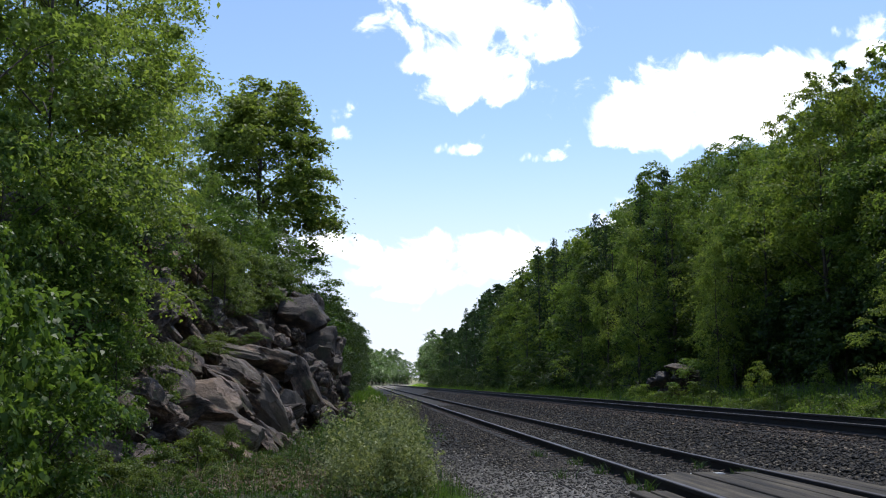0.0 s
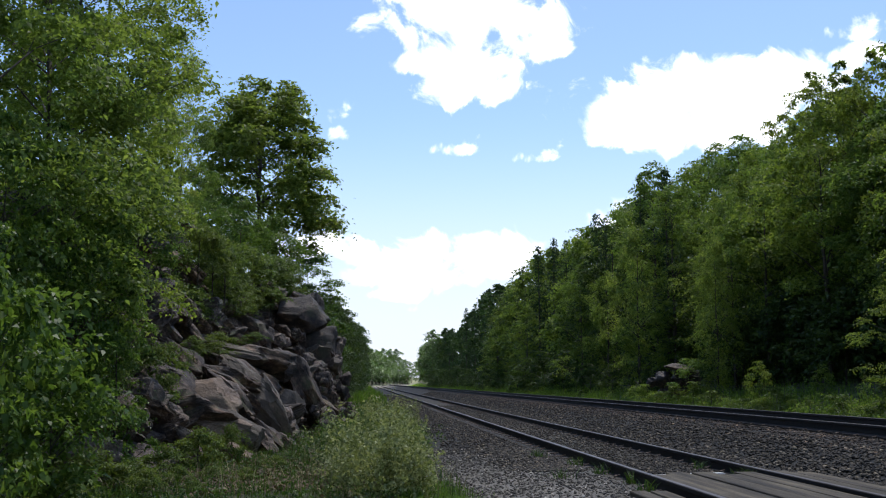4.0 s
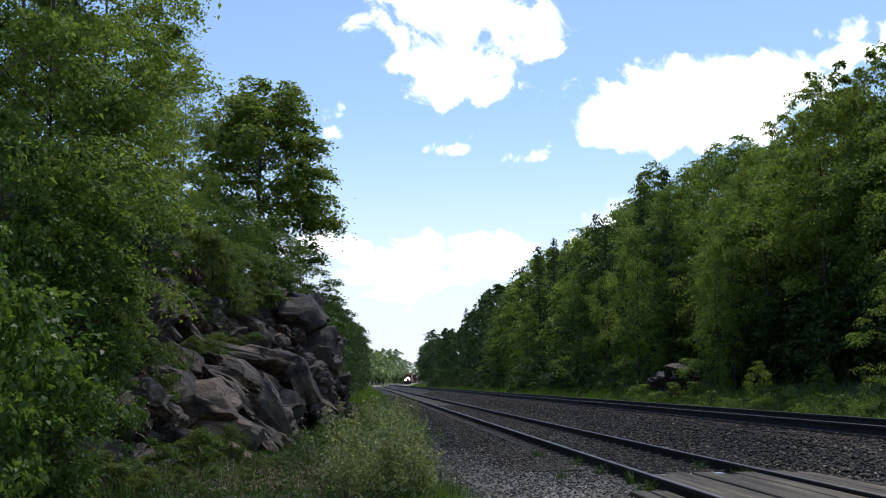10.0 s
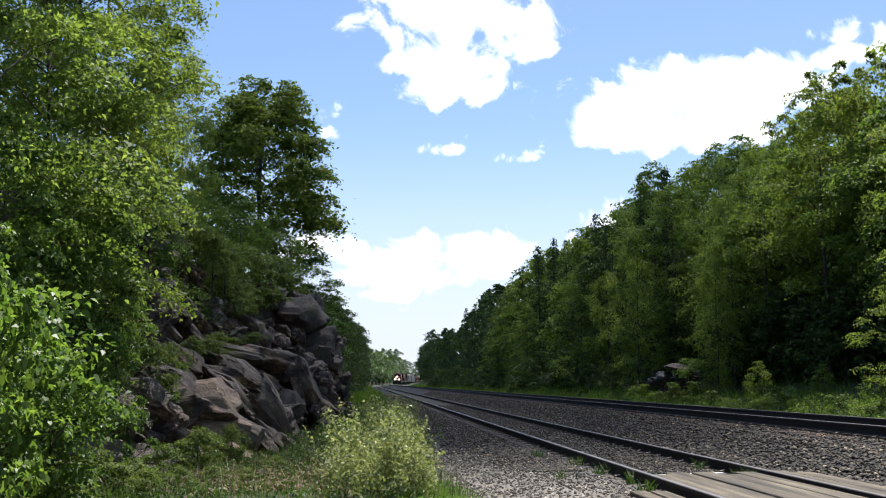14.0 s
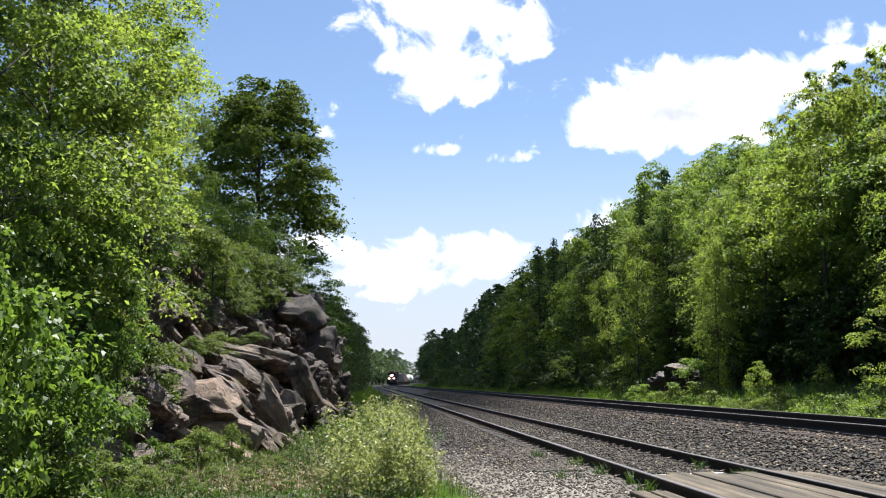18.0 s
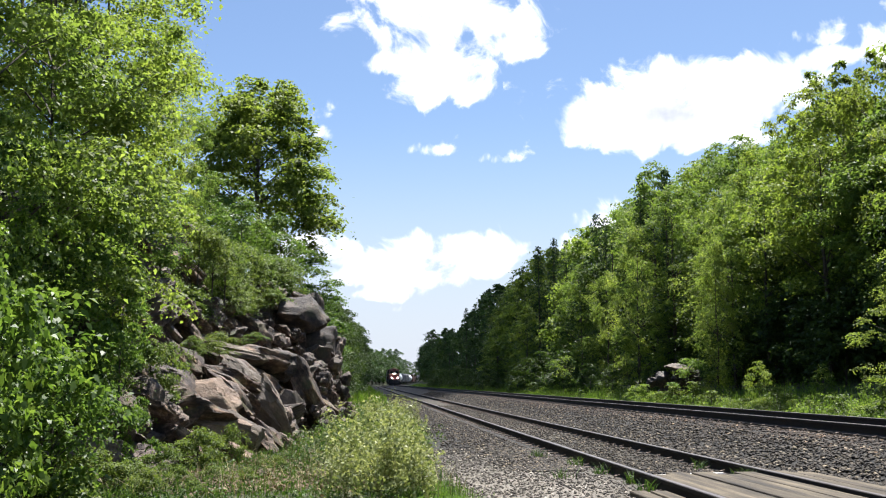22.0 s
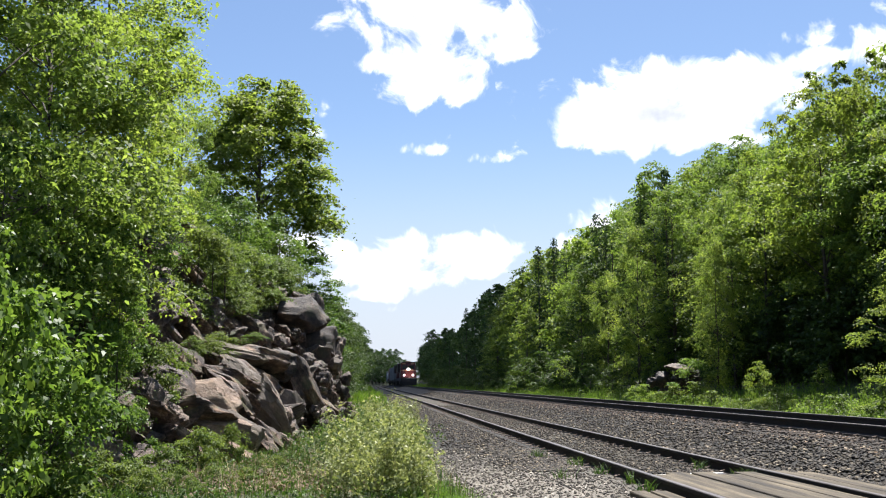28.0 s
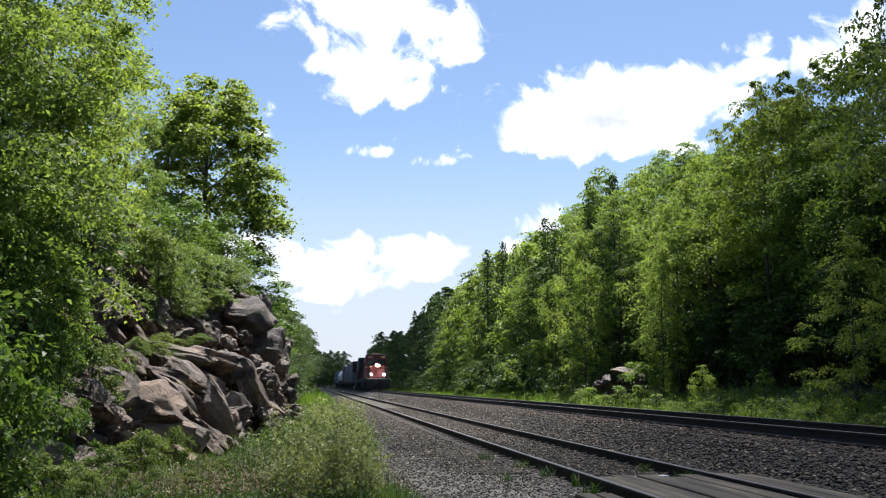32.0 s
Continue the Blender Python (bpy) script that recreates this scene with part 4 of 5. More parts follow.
for b, d, z, h, wide in [(-8.4, 24.0, 2.9, 1.3, 1.0), (-7.0, 24.5, 2.9, 0.7, 1.4), (-8.9, 20.5, 1.5, 0.5, 1.5), (-10.0, 21.0, 2.2, 1.0, 1.2), (-6.4, 22.0, 1.55, 0.35, 1.8), (-4.4, 27.5, 3.5, 0.7, 1.5), (-5.6, 27.0, 3.3, 0.9, 1.3), (-13.4, 14.2, 0.5, 0.9, 1.0), (-7.4, 15.2, -0.15, 0.5, 1.2), (-7.6, 23.5, 2.7, 1.0, 1.2), (-9.3, 23.0, 2.6, 0.9, 1.2), (-6.2, 25.5, 3.1, 0.8, 1.3), (-10.9, 20.0, 2.2, 1.0, 1.2), (-12.6, 18.5, 2.2, 1.2, 1.2),
                         (-9.2, 13.6, -0.15, 0.75, 1.0), (-11.0, 12.6, -0.15, 0.6, 1.0), (-12.6, 11.6, -0.2, 0.55, 1.1), (-14.6, 11.2, -0.2, 0.7, 1.2), (-16.6, 10.2, -0.3, 0.7, 1.3),
                         (-11.9, 15.0, 0.7, 1.1, 0.8), (-8.2, 18.6, 1.6, 0.5, 1.5), (-9.6, 17.2, 1.6, 0.35, 1.3), (-10.9, 16.0, 1.1, 0.7, 0.9), (-6.3, 21.8, 1.95, 0.3, 1.9), (-5.4, 25.0, 2.9, 0.6, 1.6), (-18.6, 9.6, -0.3, 1.0, 1.2), (-15.8, 13.4, 0.6, 1.1, 1.0),
                         (-8.3, 24.2, 3.2, 1.5, 1.0), (-7.3, 25.2, 3.2, 1.5, 1.0), (-6.3, 26.0, 3.2, 1.5, 1.0), (-9.2, 23.6, 3.3, 1.3, 0.9), (-5.4, 26.8, 3.3, 1.3, 1.1), (-8.0, 22.6, 2.6, 0.8, 1.2), (-6.9, 23.6, 2.6, 0.7, 1.4), (-4.7, 28.0, 3.5, 1.2, 1.1), (-11.6, 21.4, 2.6, 1.3, 1.0), (-7.7, 20.0, 1.35, 0.35, 1.8), (-9.6, 16.2, -0.05, 0.55, 0.9), (-8.3, 14.6, -0.15, 0.6, 0.8), (-7.4, 14.8, -0.15, 0.75, 0.6),
                         (-9.5, 21.2, 3.4, 1.1, 0.9), (-8.7, 21.6, 3.3, 1.2, 0.9), (-8.0, 22.2, 3.1, 1.1, 1.0), (-10.2, 11.6, -0.1, 0.35, 1.1), (-8.4, 12.2, -0.1, 0.3, 1.2), (-6.6, 11.8, -0.08, 0.28, 1.2), (-12.0, 10.8, -0.1, 0.4, 1.1), (-4.9, 13.4, -0.08, 0.3, 1.1), (-9.4, 10.9, -0.1, 0.25, 1.3)]:
    x, y = spot(b, d)
    s = h / 1.5
    swaying.append(make_tree("bush", SPRIG, (x, y, z), rng.uniform(0, 6.28), (s * wide, s * wide, s), "small leafy bush rooted in the rock", "shrub", "bushes on the rock"))


# ================= grass and weeds =================
def blades(name, seed, n, area, height, width, material, label, lean=0.35, dense=None):
    """Bent grass blades over a stretch of ground: each one a tapering strip."""
    rng = np.random.RandomState(seed)
    x, y = area(rng, n)[:2]
    z = np.array([max(ground_z(a, b), bed_z(a) if 0.2 < a - swing(b) < 12.2 else -9) for a, b in zip(x, y)])
    p = np.stack([x, y, z - 0.03], 1)
    h = height * rng.uniform(0.45, 1.2, n)
    az = rng.uniform(0, 6.2832, n)
    d = np.stack([np.cos(az), np.sin(az), np.zeros(n)], 1)
    side = np.stack([-np.sin(az + rng.uniform(-1, 1, n)), np.cos(az), np.zeros(n)], 1) * (width * rng.uniform(0.6, 1.3, n))[:, None]
    l = (lean * rng.uniform(0.2, 1.4, n) * h)[:, None]
    up = np.array([0, 0, 1.0])
    mid = p + up * (h * 0.58)[:, None] + d * l * 0.3
    tip = p + up * h[:, None] + d * l
    q = np.concatenate([np.stack([p - side, p + side, mid + side * 0.75, mid - side * 0.75], 1), np.stack([mid - side * 0.75, mid + side * 0.75, tip + side * 0.1, tip - side * 0.1], 1)])
    return tagged(put(name, quads_mesh(name, q, material)), label, "grass", kind="stuff")


def left_verge(rng, n):
    y = 10.2 + 48 * rng.uniform(0, 1, n) ** 1.35
    lo, hi = np.interp(y, [9, 12, 16, 22, 28, 60], [-3.0, -2.9, -1.6, -1.0, -0.9, -4.0]), np.interp(y, [9, 11, 14, 20, 30, 60], [1.1, 1.1, 0.9, 1.2, 1.5, 1.7])
    return lo + (hi - lo) * rng.uniform(0, 1, n), y


def right_verge(rng, n):
    y = 14 + 110 * rng.uniform(0, 1, n) ** 1.6
    return 11.3 + 3.6 * rng.uniform(0, 1, n), y


def far_verge(rng, n):
    y = 55 + 220 * rng.uniform(0, 1, n) ** 1.3
    s = rng.uniform(0, 1, n)
    return np.where(s < 0.5, -4 + 10.5 * s, 11.4 + 6 * (s - 0.5)), y


blades("grass", 61, 17000, left_verge, 0.2, 0.0042, GRASS, "tall green grass beside the rock and the railway")
blades("grass", 62, 26000, right_verge, 0.45, 0.007, GRASS_YOUNG, "lush green grass along the main line")
blades("grass", 63, 14000, far_verge, 0.6, 0.02, GRASS_YOUNG, "green grass along the railway far off")
blades("dry_grass", 64, 2600, left_verge, 0.32, 0.0035, DRY, "dry straw-coloured stalks in the grass", 0.9)


def clumps(centres, radius):
    """Scatter in round clumps."""
    def area(rng, n):
        k = rng.randint(0, len(centres), n)
        c = np.array(centres)[k]
        dx, dy = rng.normal(size=n), rng.normal(size=n)
        tall = (0.45 + 0.75 * np.exp(-(dx ** 2 + dy ** 2) / 2.2)) * (0.75 + 0.4 * ((k * 0.618) % 1))
        return c[:, 0] + dx * radius * c[:, 2], c[:, 1] + dy * radius * c[:, 2], tall
    return area


def leafy(name, seed, plants, per, area, height, spread, leaf, material, label, low=0.15):
    """Weeds: upright stems set with small leaves."""
    rng = np.random.RandomState(seed)
    x, y, *tall = area(rng, plants)
    z = np.array([ground_z(a, b) for a, b in zip(x, y)])
    h = height * (rng.uniform(0.8, 1.15, plants) * tall[0] if tall else rng.uniform(0.45, 1.2, plants))
    t = rng.uniform(low, 1, (plants, per))
    lx, ly = rng.normal(size=plants) * 0.12, rng.normal(size=plants) * 0.12
    pos = np.stack([x[:, None] + lx[:, None] * t + rng.normal(size=(plants, per)) * spread * (1.2 - 0.7 * t), y[:, None] + ly[:, None] * t + rng.normal(size=(plants, per)) * spread * (1.2 - 0.7 * t), z[:, None] + h[:, None] * t], 2).reshape(-1, 3)
    return tagged(put(name, quads_mesh(name, leaf_quads(rng, pos, leaf, np.array([0.0, 0.0, 0.8]), 0.8), material)), label, "weeds", kind="stuff")


wrng = random.Random(12)
TALL, LOW = [], []
for _ in range(40):
    y = 9.9 + 17.0 * wrng.random() ** 1.15
    TALL.append((wrng.uniform(-0.45, 0.5) + (y - 10) * 0.05, y, wrng.uniform(0.6, 1.3)))
for _ in range(40):
    y = 13 + 26 * wrng.random() ** 1.4
    LOW.append((float(np.interp(y, [13, 20, 39], [-0.4, 0.4, 0.2])) + wrng.uniform(-0.8, 0.7), y, wrng.uniform(0.7, 1.5)))
leafy("weeds", 71, 820, 38, clumps(TALL, 0.13), 0.76, 0.045, 0.04, LEAF_WEED, "pale yellow-green flowering weeds beside the track")
leafy("weed_flowers", 73, 560, 9, clumps(TALL, 0.19), 0.7, 0.045, 0.015, FLOWER, "cream flower heads on tall weeds", 0.6)
leafy("weeds", 74, 520, 34, clumps(LOW, 0.3), 0.5, 0.08, 0.04, GRASS, "leafy green weeds along the rock's foot")
leafy("weeds", 72, 620, 34, right_verge, 0.6, 0.15, 0.08, LEAF_MAPLE, "leafy green weeds along the main line")
leafy("ground_cover", 75, 900, 9, lambda r, n: (r.uniform(-3.2, 0.3, n), 9.7 + 6.5 * r.uniform(0, 1, n) ** 1.3), 0.12, 0.05, 0.035, GRASS, "low green ground cover between the fallen leaves", 0.1)
sprouts = [(4.5, 11.6, 0.5), (4.42, 11.7, 0.4), (4.62, 11.9, 0.3), (3.05, 11.4, 0.5), (3.0, 12.6, 0.6), (2.95, 14.0, 0.7), (3.0, 10.6, 0.4), (2.4, 12.2, 0.8), (2.7, 15.5, 0.9), (4.5, 13.2, 0.4)]
LAWN = [(0.72, 10.2, 1.0), (0.7, 10.9, 0.9), (0.6, 11.6, 0.8), (0.55, 13.2, 0.6), (0.62, 14.6, 0.9), (0.6, 15.6, 0.8), (0.7, 17.5, 0.9), (0.85, 20.0, 1.0), (0.95, 23.0, 1.2)]
blades("grass", 65, 34000, clumps(LAWN, 0.2), 0.062, 0.006, GRASS_YOUNG, "bright green grass at the edge of the gravel", 0.6)
blades("grass_sprouts", 66, 420, clumps(sprouts, 0.1), 0.16, 0.006, GRASS, "small grass sprouts growing between planks and rails", 0.7)


# ================= loose stones =================
def stones(name, seed, n, area, size, label, material=None):
    """Angular crushed stones lying on the bed."""
    rng = np.random.RandomState(seed)
    x, y = area(rng, n)
    z = np.array([bed_z(a) for a in x]) + 0.01
    base = np.array([(1, 0, -0.25), (-0.35, 0.9, -0.2), (-0.7, -0.75, -0.3), (0.15, 0.2, 0.75), (0.6, -0.7, 0.4), (-0.6, 0.35, 0.5)])
    faces = np.array([(3, 4, 0), (3, 0, 1), (3, 1, 5), (3, 5, 2), (3, 2, 4), (4, 2, 0), (5, 1, 2), (1, 0, 2)])
    v = base[None] + rng.uniform(-0.3, 0.3, (n, 6, 3))
    a, t = rng.uniform(0, 6.28, n), rng.uniform(-0.6, 0.6, n)
    c, s = np.cos(a)[:, None], np.sin(a)[:, None]
    v[:, :, 2] += v[:, :, 0] * t[:, None]
    w = np.stack([v[:, :, 0] * c - v[:, :, 1] * s, v[:, :, 0] * s + v[:, :, 1] * c, v[:, :, 2]], 2)
    w *= (size * rng.uniform(0.5, 1.35, n))[:, None, None] * np.array([1.15, 1.15, 0.8])
    w += np.stack([x, y, z], 1)[:, None, :]
    me = bpy.data.meshes.new(name)
    me.vertices.add(n * 6)
    me.vertices.foreach_set("co", w.astype(np.float32).ravel())
    idx = (faces[None] + (np.arange(n) * 6)[:, None, None]).reshape(-1)
    me.loops.add(len(idx))
    me.loops.foreach_set("vertex_index", idx.astype(np.int32))
    me.polygons.add(n * 8)
    me.polygons.foreach_set("loop_start", np.arange(0, n * 24, 3, dtype=np.int32))
    me.materials.append(material or STONE)
    me.update(calc_edges=True)
    return tagged(put(name, me), label, "gravel", kind="stuff")


def between(rng, n):
    return rng.uniform(4.85, 6.6, n), 8.5 + 90 * rng.uniform(0, 1, n) ** 2.2


def shoulder(rng, n):
    y = 13.0 + 80 * rng.uniform(0, 1, n) ** 1.9
    return 2.85 - np.interp(y, [12, 13.5, 17], [0.5, 1.0, 1.5]) * rng.beta(1.0, 1.7, n), y


def inside(rng, n):
    x = np.where(rng.uniform(0, 1, n) < 0.6, rng.uniform(3.2, 4.6, n), rng.uniform(7.0, 9.6, n))
    return x, np.where(x < 5, 12.6, 11.5) + 38 * rng.uniform(0, 1, n) ** 1.6


def worn(rng, n):
    return rng.uniform(0.9, 3.0, n), 9.6 + 8 * rng.uniform(0, 1, n)


def rusty(rng, n):
    return rng.uniform(6.3, 7.15, n), 10 + 60 * rng.uniform(0, 1, n) ** 1.7


stones("ballast_stones", 85, 6500, rusty, 0.027, "rust-brown ballast stones at the ends of the ties", STONE_RUST)
stones("path_gravel", 84, 5500, worn, 0.015, "small pale gravel on the worn path", STONE_PALE)
stones("ballast_stones", 81, 24000, between, 0.031, "grey angular ballast stones between the tracks")
stones("ballast_stones", 82, 11000, shoulder, 0.026, "grey ballast stones beside the siding")
stones("ballast_stones", 83, 12000, inside, 0.02, "ballast stones between the rails")


def stump(loc):
    """A low charred tree stump, splintered at the top."""
    rng = random.Random(9)
    bm = bmesh.new()
    rings = []
    for j, (z, r) in enumerate(((-0.05, 0.34), (0.06, 0.27), (0.2, 0.24), (0.33, 0.22))):
        rings.append([bm.verts.new((r * (1 + 0.18 * math.sin(3 * a + 1) + rng.uniform(-0.08, 0.08)) * math.cos(a), r * (1 + 0.18 * math.sin(2 * a)) * math.sin(a), z + (rng.uniform(-0.1, 0.12) if j == 3 else 0))) for a in [k * math.tau / 14 for k in range(14)]])
    for a, b in zip(rings, rings[1:]):
        for k in range(14):
            bm.faces.new((a[k], a[(k + 1) % 14], b[(k + 1) % 14], b[k]))
    mid = bm.verts.new((0.02, 0, 0.2))
    for k in range(14):
        bm.faces.new((rings[-1][k], rings[-1][(k + 1) % 14], mid))
    me = bpy.data.meshes.new("stump")
    bm.to_mesh(me)
    bm.free()
    me.materials.append(CHAR)
    ob = tagged(put("tree_stump", me), "dark charred stump in the grass by the rock", "stump")
    ob.location = loc


stump((*spot(-1.55, 24.5), 0.0))


def litter(name, seed, n, area, size, material, label):
    """Fallen leaves and bits of bark lying flat."""
    rng = np.random.RandomState(seed)
    x, y = area(rng, n)[:2]
    pos = np.stack([x, y, np.array([ground_z(a, b) for a, b in zip(x, y)]) + rng.uniform(0.01, 0.05, n)], 1)
    tagged(put(name, quads_mesh(name, leaf_quads(rng, pos, size, np.array([0.0, -0.2, 1.0]), 0.35, 0.7), material)), label, "leaf litter", kind="stuff")


litter("leaf_litter", 91, 6500, clumps([(-1.5, 11.2, 1.2), (-2.0, 11.6, 1.2), (-1.7, 12.4, 1.2), (-2.3, 12.6, 1.2), (-0.3, 11.2, 1.0), (-0.95, 11.6, 1.0), (-0.6, 12.4, 1.0), (-1.1, 12.8, 1.1), (-0.8, 13.8, 1.0), (-1.3, 14.6, 1.0), (-0.4, 16.5, 1.0)], 0.3), 0.07, DEAD, "brown fallen leaves at the foot of the rock")


# ================= plank crossing =================
crossing = tagged(new("plank_crossing"), "weathered grey timber planks of a farm crossing", "crossing")
crossing.location = (NEAR, 9.0, 0)
prng = random.Random(9)
for x0, x1, y1, w in ((2.70, 3.06, 10.3, 0.18), (3.24, 4.56, 11.5, 0.26), (4.74, 5.25, 11.7, 0.26)):
    x = x0
    while x < x1 - 0.1:
        x2 = min(x + w, x1)
        bm = boxed(x - NEAR + 0.006, x2 - NEAR - 0.006, -5.0, y1 - 9.0 + prng.uniform(-0.3, 0.1), -0.06, (0.135 if x0 > 3 else 0.07) + prng.uniform(-0.02, 0.004), bevel=0.014)
        part("plank", bm, PLANK, crossing)
        x = x2
stick = tagged(part("board", boxed(-0.45, 0.45, -0.06, 0.06, 0, 0.03, bevel=0.006), plain("bleached_wood", (0.5, 0.48, 0.46), 0.8), None), "bleached board lying between the rails", "board")
stick.location, stick.rotation_euler = (3.95, 12.0, 0.03), (0, 0, 0.25)

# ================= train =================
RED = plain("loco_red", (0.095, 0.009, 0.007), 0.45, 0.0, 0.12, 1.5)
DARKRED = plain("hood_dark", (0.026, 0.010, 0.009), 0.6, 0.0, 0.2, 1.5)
BLACK = plain("underframe_black", (0.015, 0.014, 0.014), 0.7, 0.0, 0.2, 2.0)
CREAM = plain("stripe_cream", (0.42, 0.22, 0.10), 0.5, 0.0, 0.1, 2.0)
GLASS = plain("cab_glass", (0.01, 0.012, 0.014), 0.1, 0.0, 0.1, 1.0)
HOPPER = plain("hopper_grey", (0.24, 0.245, 0.25), 0.6, 0.0, 0.15, 0.8)
TANK = plain("tank_white", (0.72, 0.73, 0.74), 0.5, 0.0, 0.1, 0.8)
BROWN = plain("boxcar_brown", (0.12, 0.05, 0.035), 0.7, 0.0, 0.2, 0.8)
LAMP = glow_mat("headlight_glow", (1.0, 0.93, 0.8), 48.0)
DITCH = glow_mat("ditch_light_glow", (1.0, 0.9, 0.82), 34.0)


def truck(thing, y, axles=3, wheelbase=1.7):
    part("truck_frame", boxed(-1.15, 1.15, y - wheelbase - 0.5, y + wheelbase + 0.5, 0.45, 0.85, bevel=0.05), BLACK, thing)
    for i in range(axles):
        yy = y + wheelbase * (i - (axles - 1) / 2) * (1 if axles == 3 else 1.1)
        for s in (-0.75, 0.75):
            w = part("wheel", rodded((-0.06, 0, 0), (0.06, 0, 0), 0.5, n=20), BLACK, thing)
            w.location = (s, yy, 0.5)


def locomotive(lit):
    """A six-axle diesel; its nose is at the origin and it faces -y."""
    t = tagged(new("locomotive"), "red diesel locomotive with black hood" + (" and bright headlights" if lit else ""), "locomotive")
    L = 22.3
    part("underframe", boxed(-1.5, 1.5, 0.6, L - 0.5, 1.0, 1.5, bevel=0.04), BLACK, t)
    part("fuel_tank", boxed(-1.35, 1.35, 7.6, 13.2, 0.3, 1.0, bevel=0.15), BLACK, t)
    part("pilot", boxed(-1.5, 1.5, 0.3, 0.62, 0.15, 1.45, bevel=0.06), BLACK, t)
    part("coupler", boxed(-0.15, 0.15, -0.25, 0.4, 0.75, 1.05, bevel=0.05), BLACK, t)
    nose = boxed(-0.95, 0.95, 1.3, 3.1, 1.5, 3.05, bevel=0.12)
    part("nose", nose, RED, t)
    part("nose_stripe", boxed(-0.965, 0.965, 1.28, 2.9, 2.86, 2.95), CREAM, t)
    cab = boxed(-1.53, 1.53, 2.7, 5.2, 1.5, 4.35, bevel=0.14)
    for v in cab.verts:
        if v.co.z > 3.9:
            v.co.x *= 0.86
            v.co.y = max(v.co.y, 2.95)
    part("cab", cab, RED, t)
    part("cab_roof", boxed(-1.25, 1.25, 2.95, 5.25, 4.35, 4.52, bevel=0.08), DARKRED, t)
    for s in (-1, 1):
        part("windshield", boxed(s * 0.62 - 0.5, s * 0.62 + 0.5, 2.66, 2.74, 3.2, 3.85, bevel=0.03), GLASS, t)
        part("side_window", boxed(s * 1.535 - 0.02, s * 1.535 + 0.02, 3.4, 4.7, 3.0, 3.75, bevel=0.015), GLASS, t)
        part("number_board", boxed(s * 0.8 - 0.3, s * 0.8 + 0.3, 2.84, 2.96, 4.05, 4.3, bevel=0.02), CREAM, t)
        part("cab_stripe", boxed(s * 1.25 - 0.27, s * 1.25 + 0.27, 2.66, 2.70, 2.86, 2.95), CREAM, t)
        rail = bmesh.new()
        for yy in (1.0, 6.5, 9.5, 12.5, 15.5, 18.5, 21.4):
            rod(rail, (s * 1.48, yy, 1.5), (s * 1.48, yy, 2.5), 0.02, n=6)
        rod(rail, (s * 1.48, 5.4, 2.5), (s * 1.48, 21.4, 2.5), 0.02, n=6)
        rod(rail, (s * 1.48, 1.0, 2.45), (s * 0.4, 0.8, 2.45), 0.02, n=6)
        part("handrail", rail, BLACK, t)
        st = bmesh.new()
        for i in range(4):
            box(st, s * 1.3 - 0.2, s * 1.3 + 0.2, 0.55, 0.95, 0.4 + i * 0.3, 0.44 + i * 0.3)
        part("steps", st, BLACK, t)
        part("ditch_light", rodded((s * 0.8, 0.16, 2.0), (s * 0.8, 0.42, 2.0), 0.12, 0.09, n=16), DITCH if lit else BLACK, t, "glowing ditch light" if lit else "")
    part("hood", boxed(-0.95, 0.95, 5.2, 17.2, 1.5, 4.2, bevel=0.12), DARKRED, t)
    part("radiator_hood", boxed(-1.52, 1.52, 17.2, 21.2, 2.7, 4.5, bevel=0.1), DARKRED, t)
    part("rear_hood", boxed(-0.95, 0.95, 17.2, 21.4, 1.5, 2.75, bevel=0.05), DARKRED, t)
    part("exhaust_stack", boxed(-0.3, 0.3, 10.5, 11.4, 4.2, 4.55, bevel=0.05), BLACK, t)
    part("air_conditioner", boxed(-0.45, 0.45, 3.5, 4.6, 4.52, 4.7, bevel=0.06), CREAM, t)
    hl = part("headlight", boxed(-0.3, 0.3, 1.18, 1.34, 2.98, 3.24, bevel=0.05), BLACK, t)
    for s in (-0.13, 0.13):
        part("headlight_lamp", rodded((s, 1.08, 3.11), (s, 1.2, 3.11), 0.11, n=16), LAMP if lit else BLACK, hl, "glowing headlight" if lit else "")
    truck(t, 4.4), truck(t, 17.6)
    return t


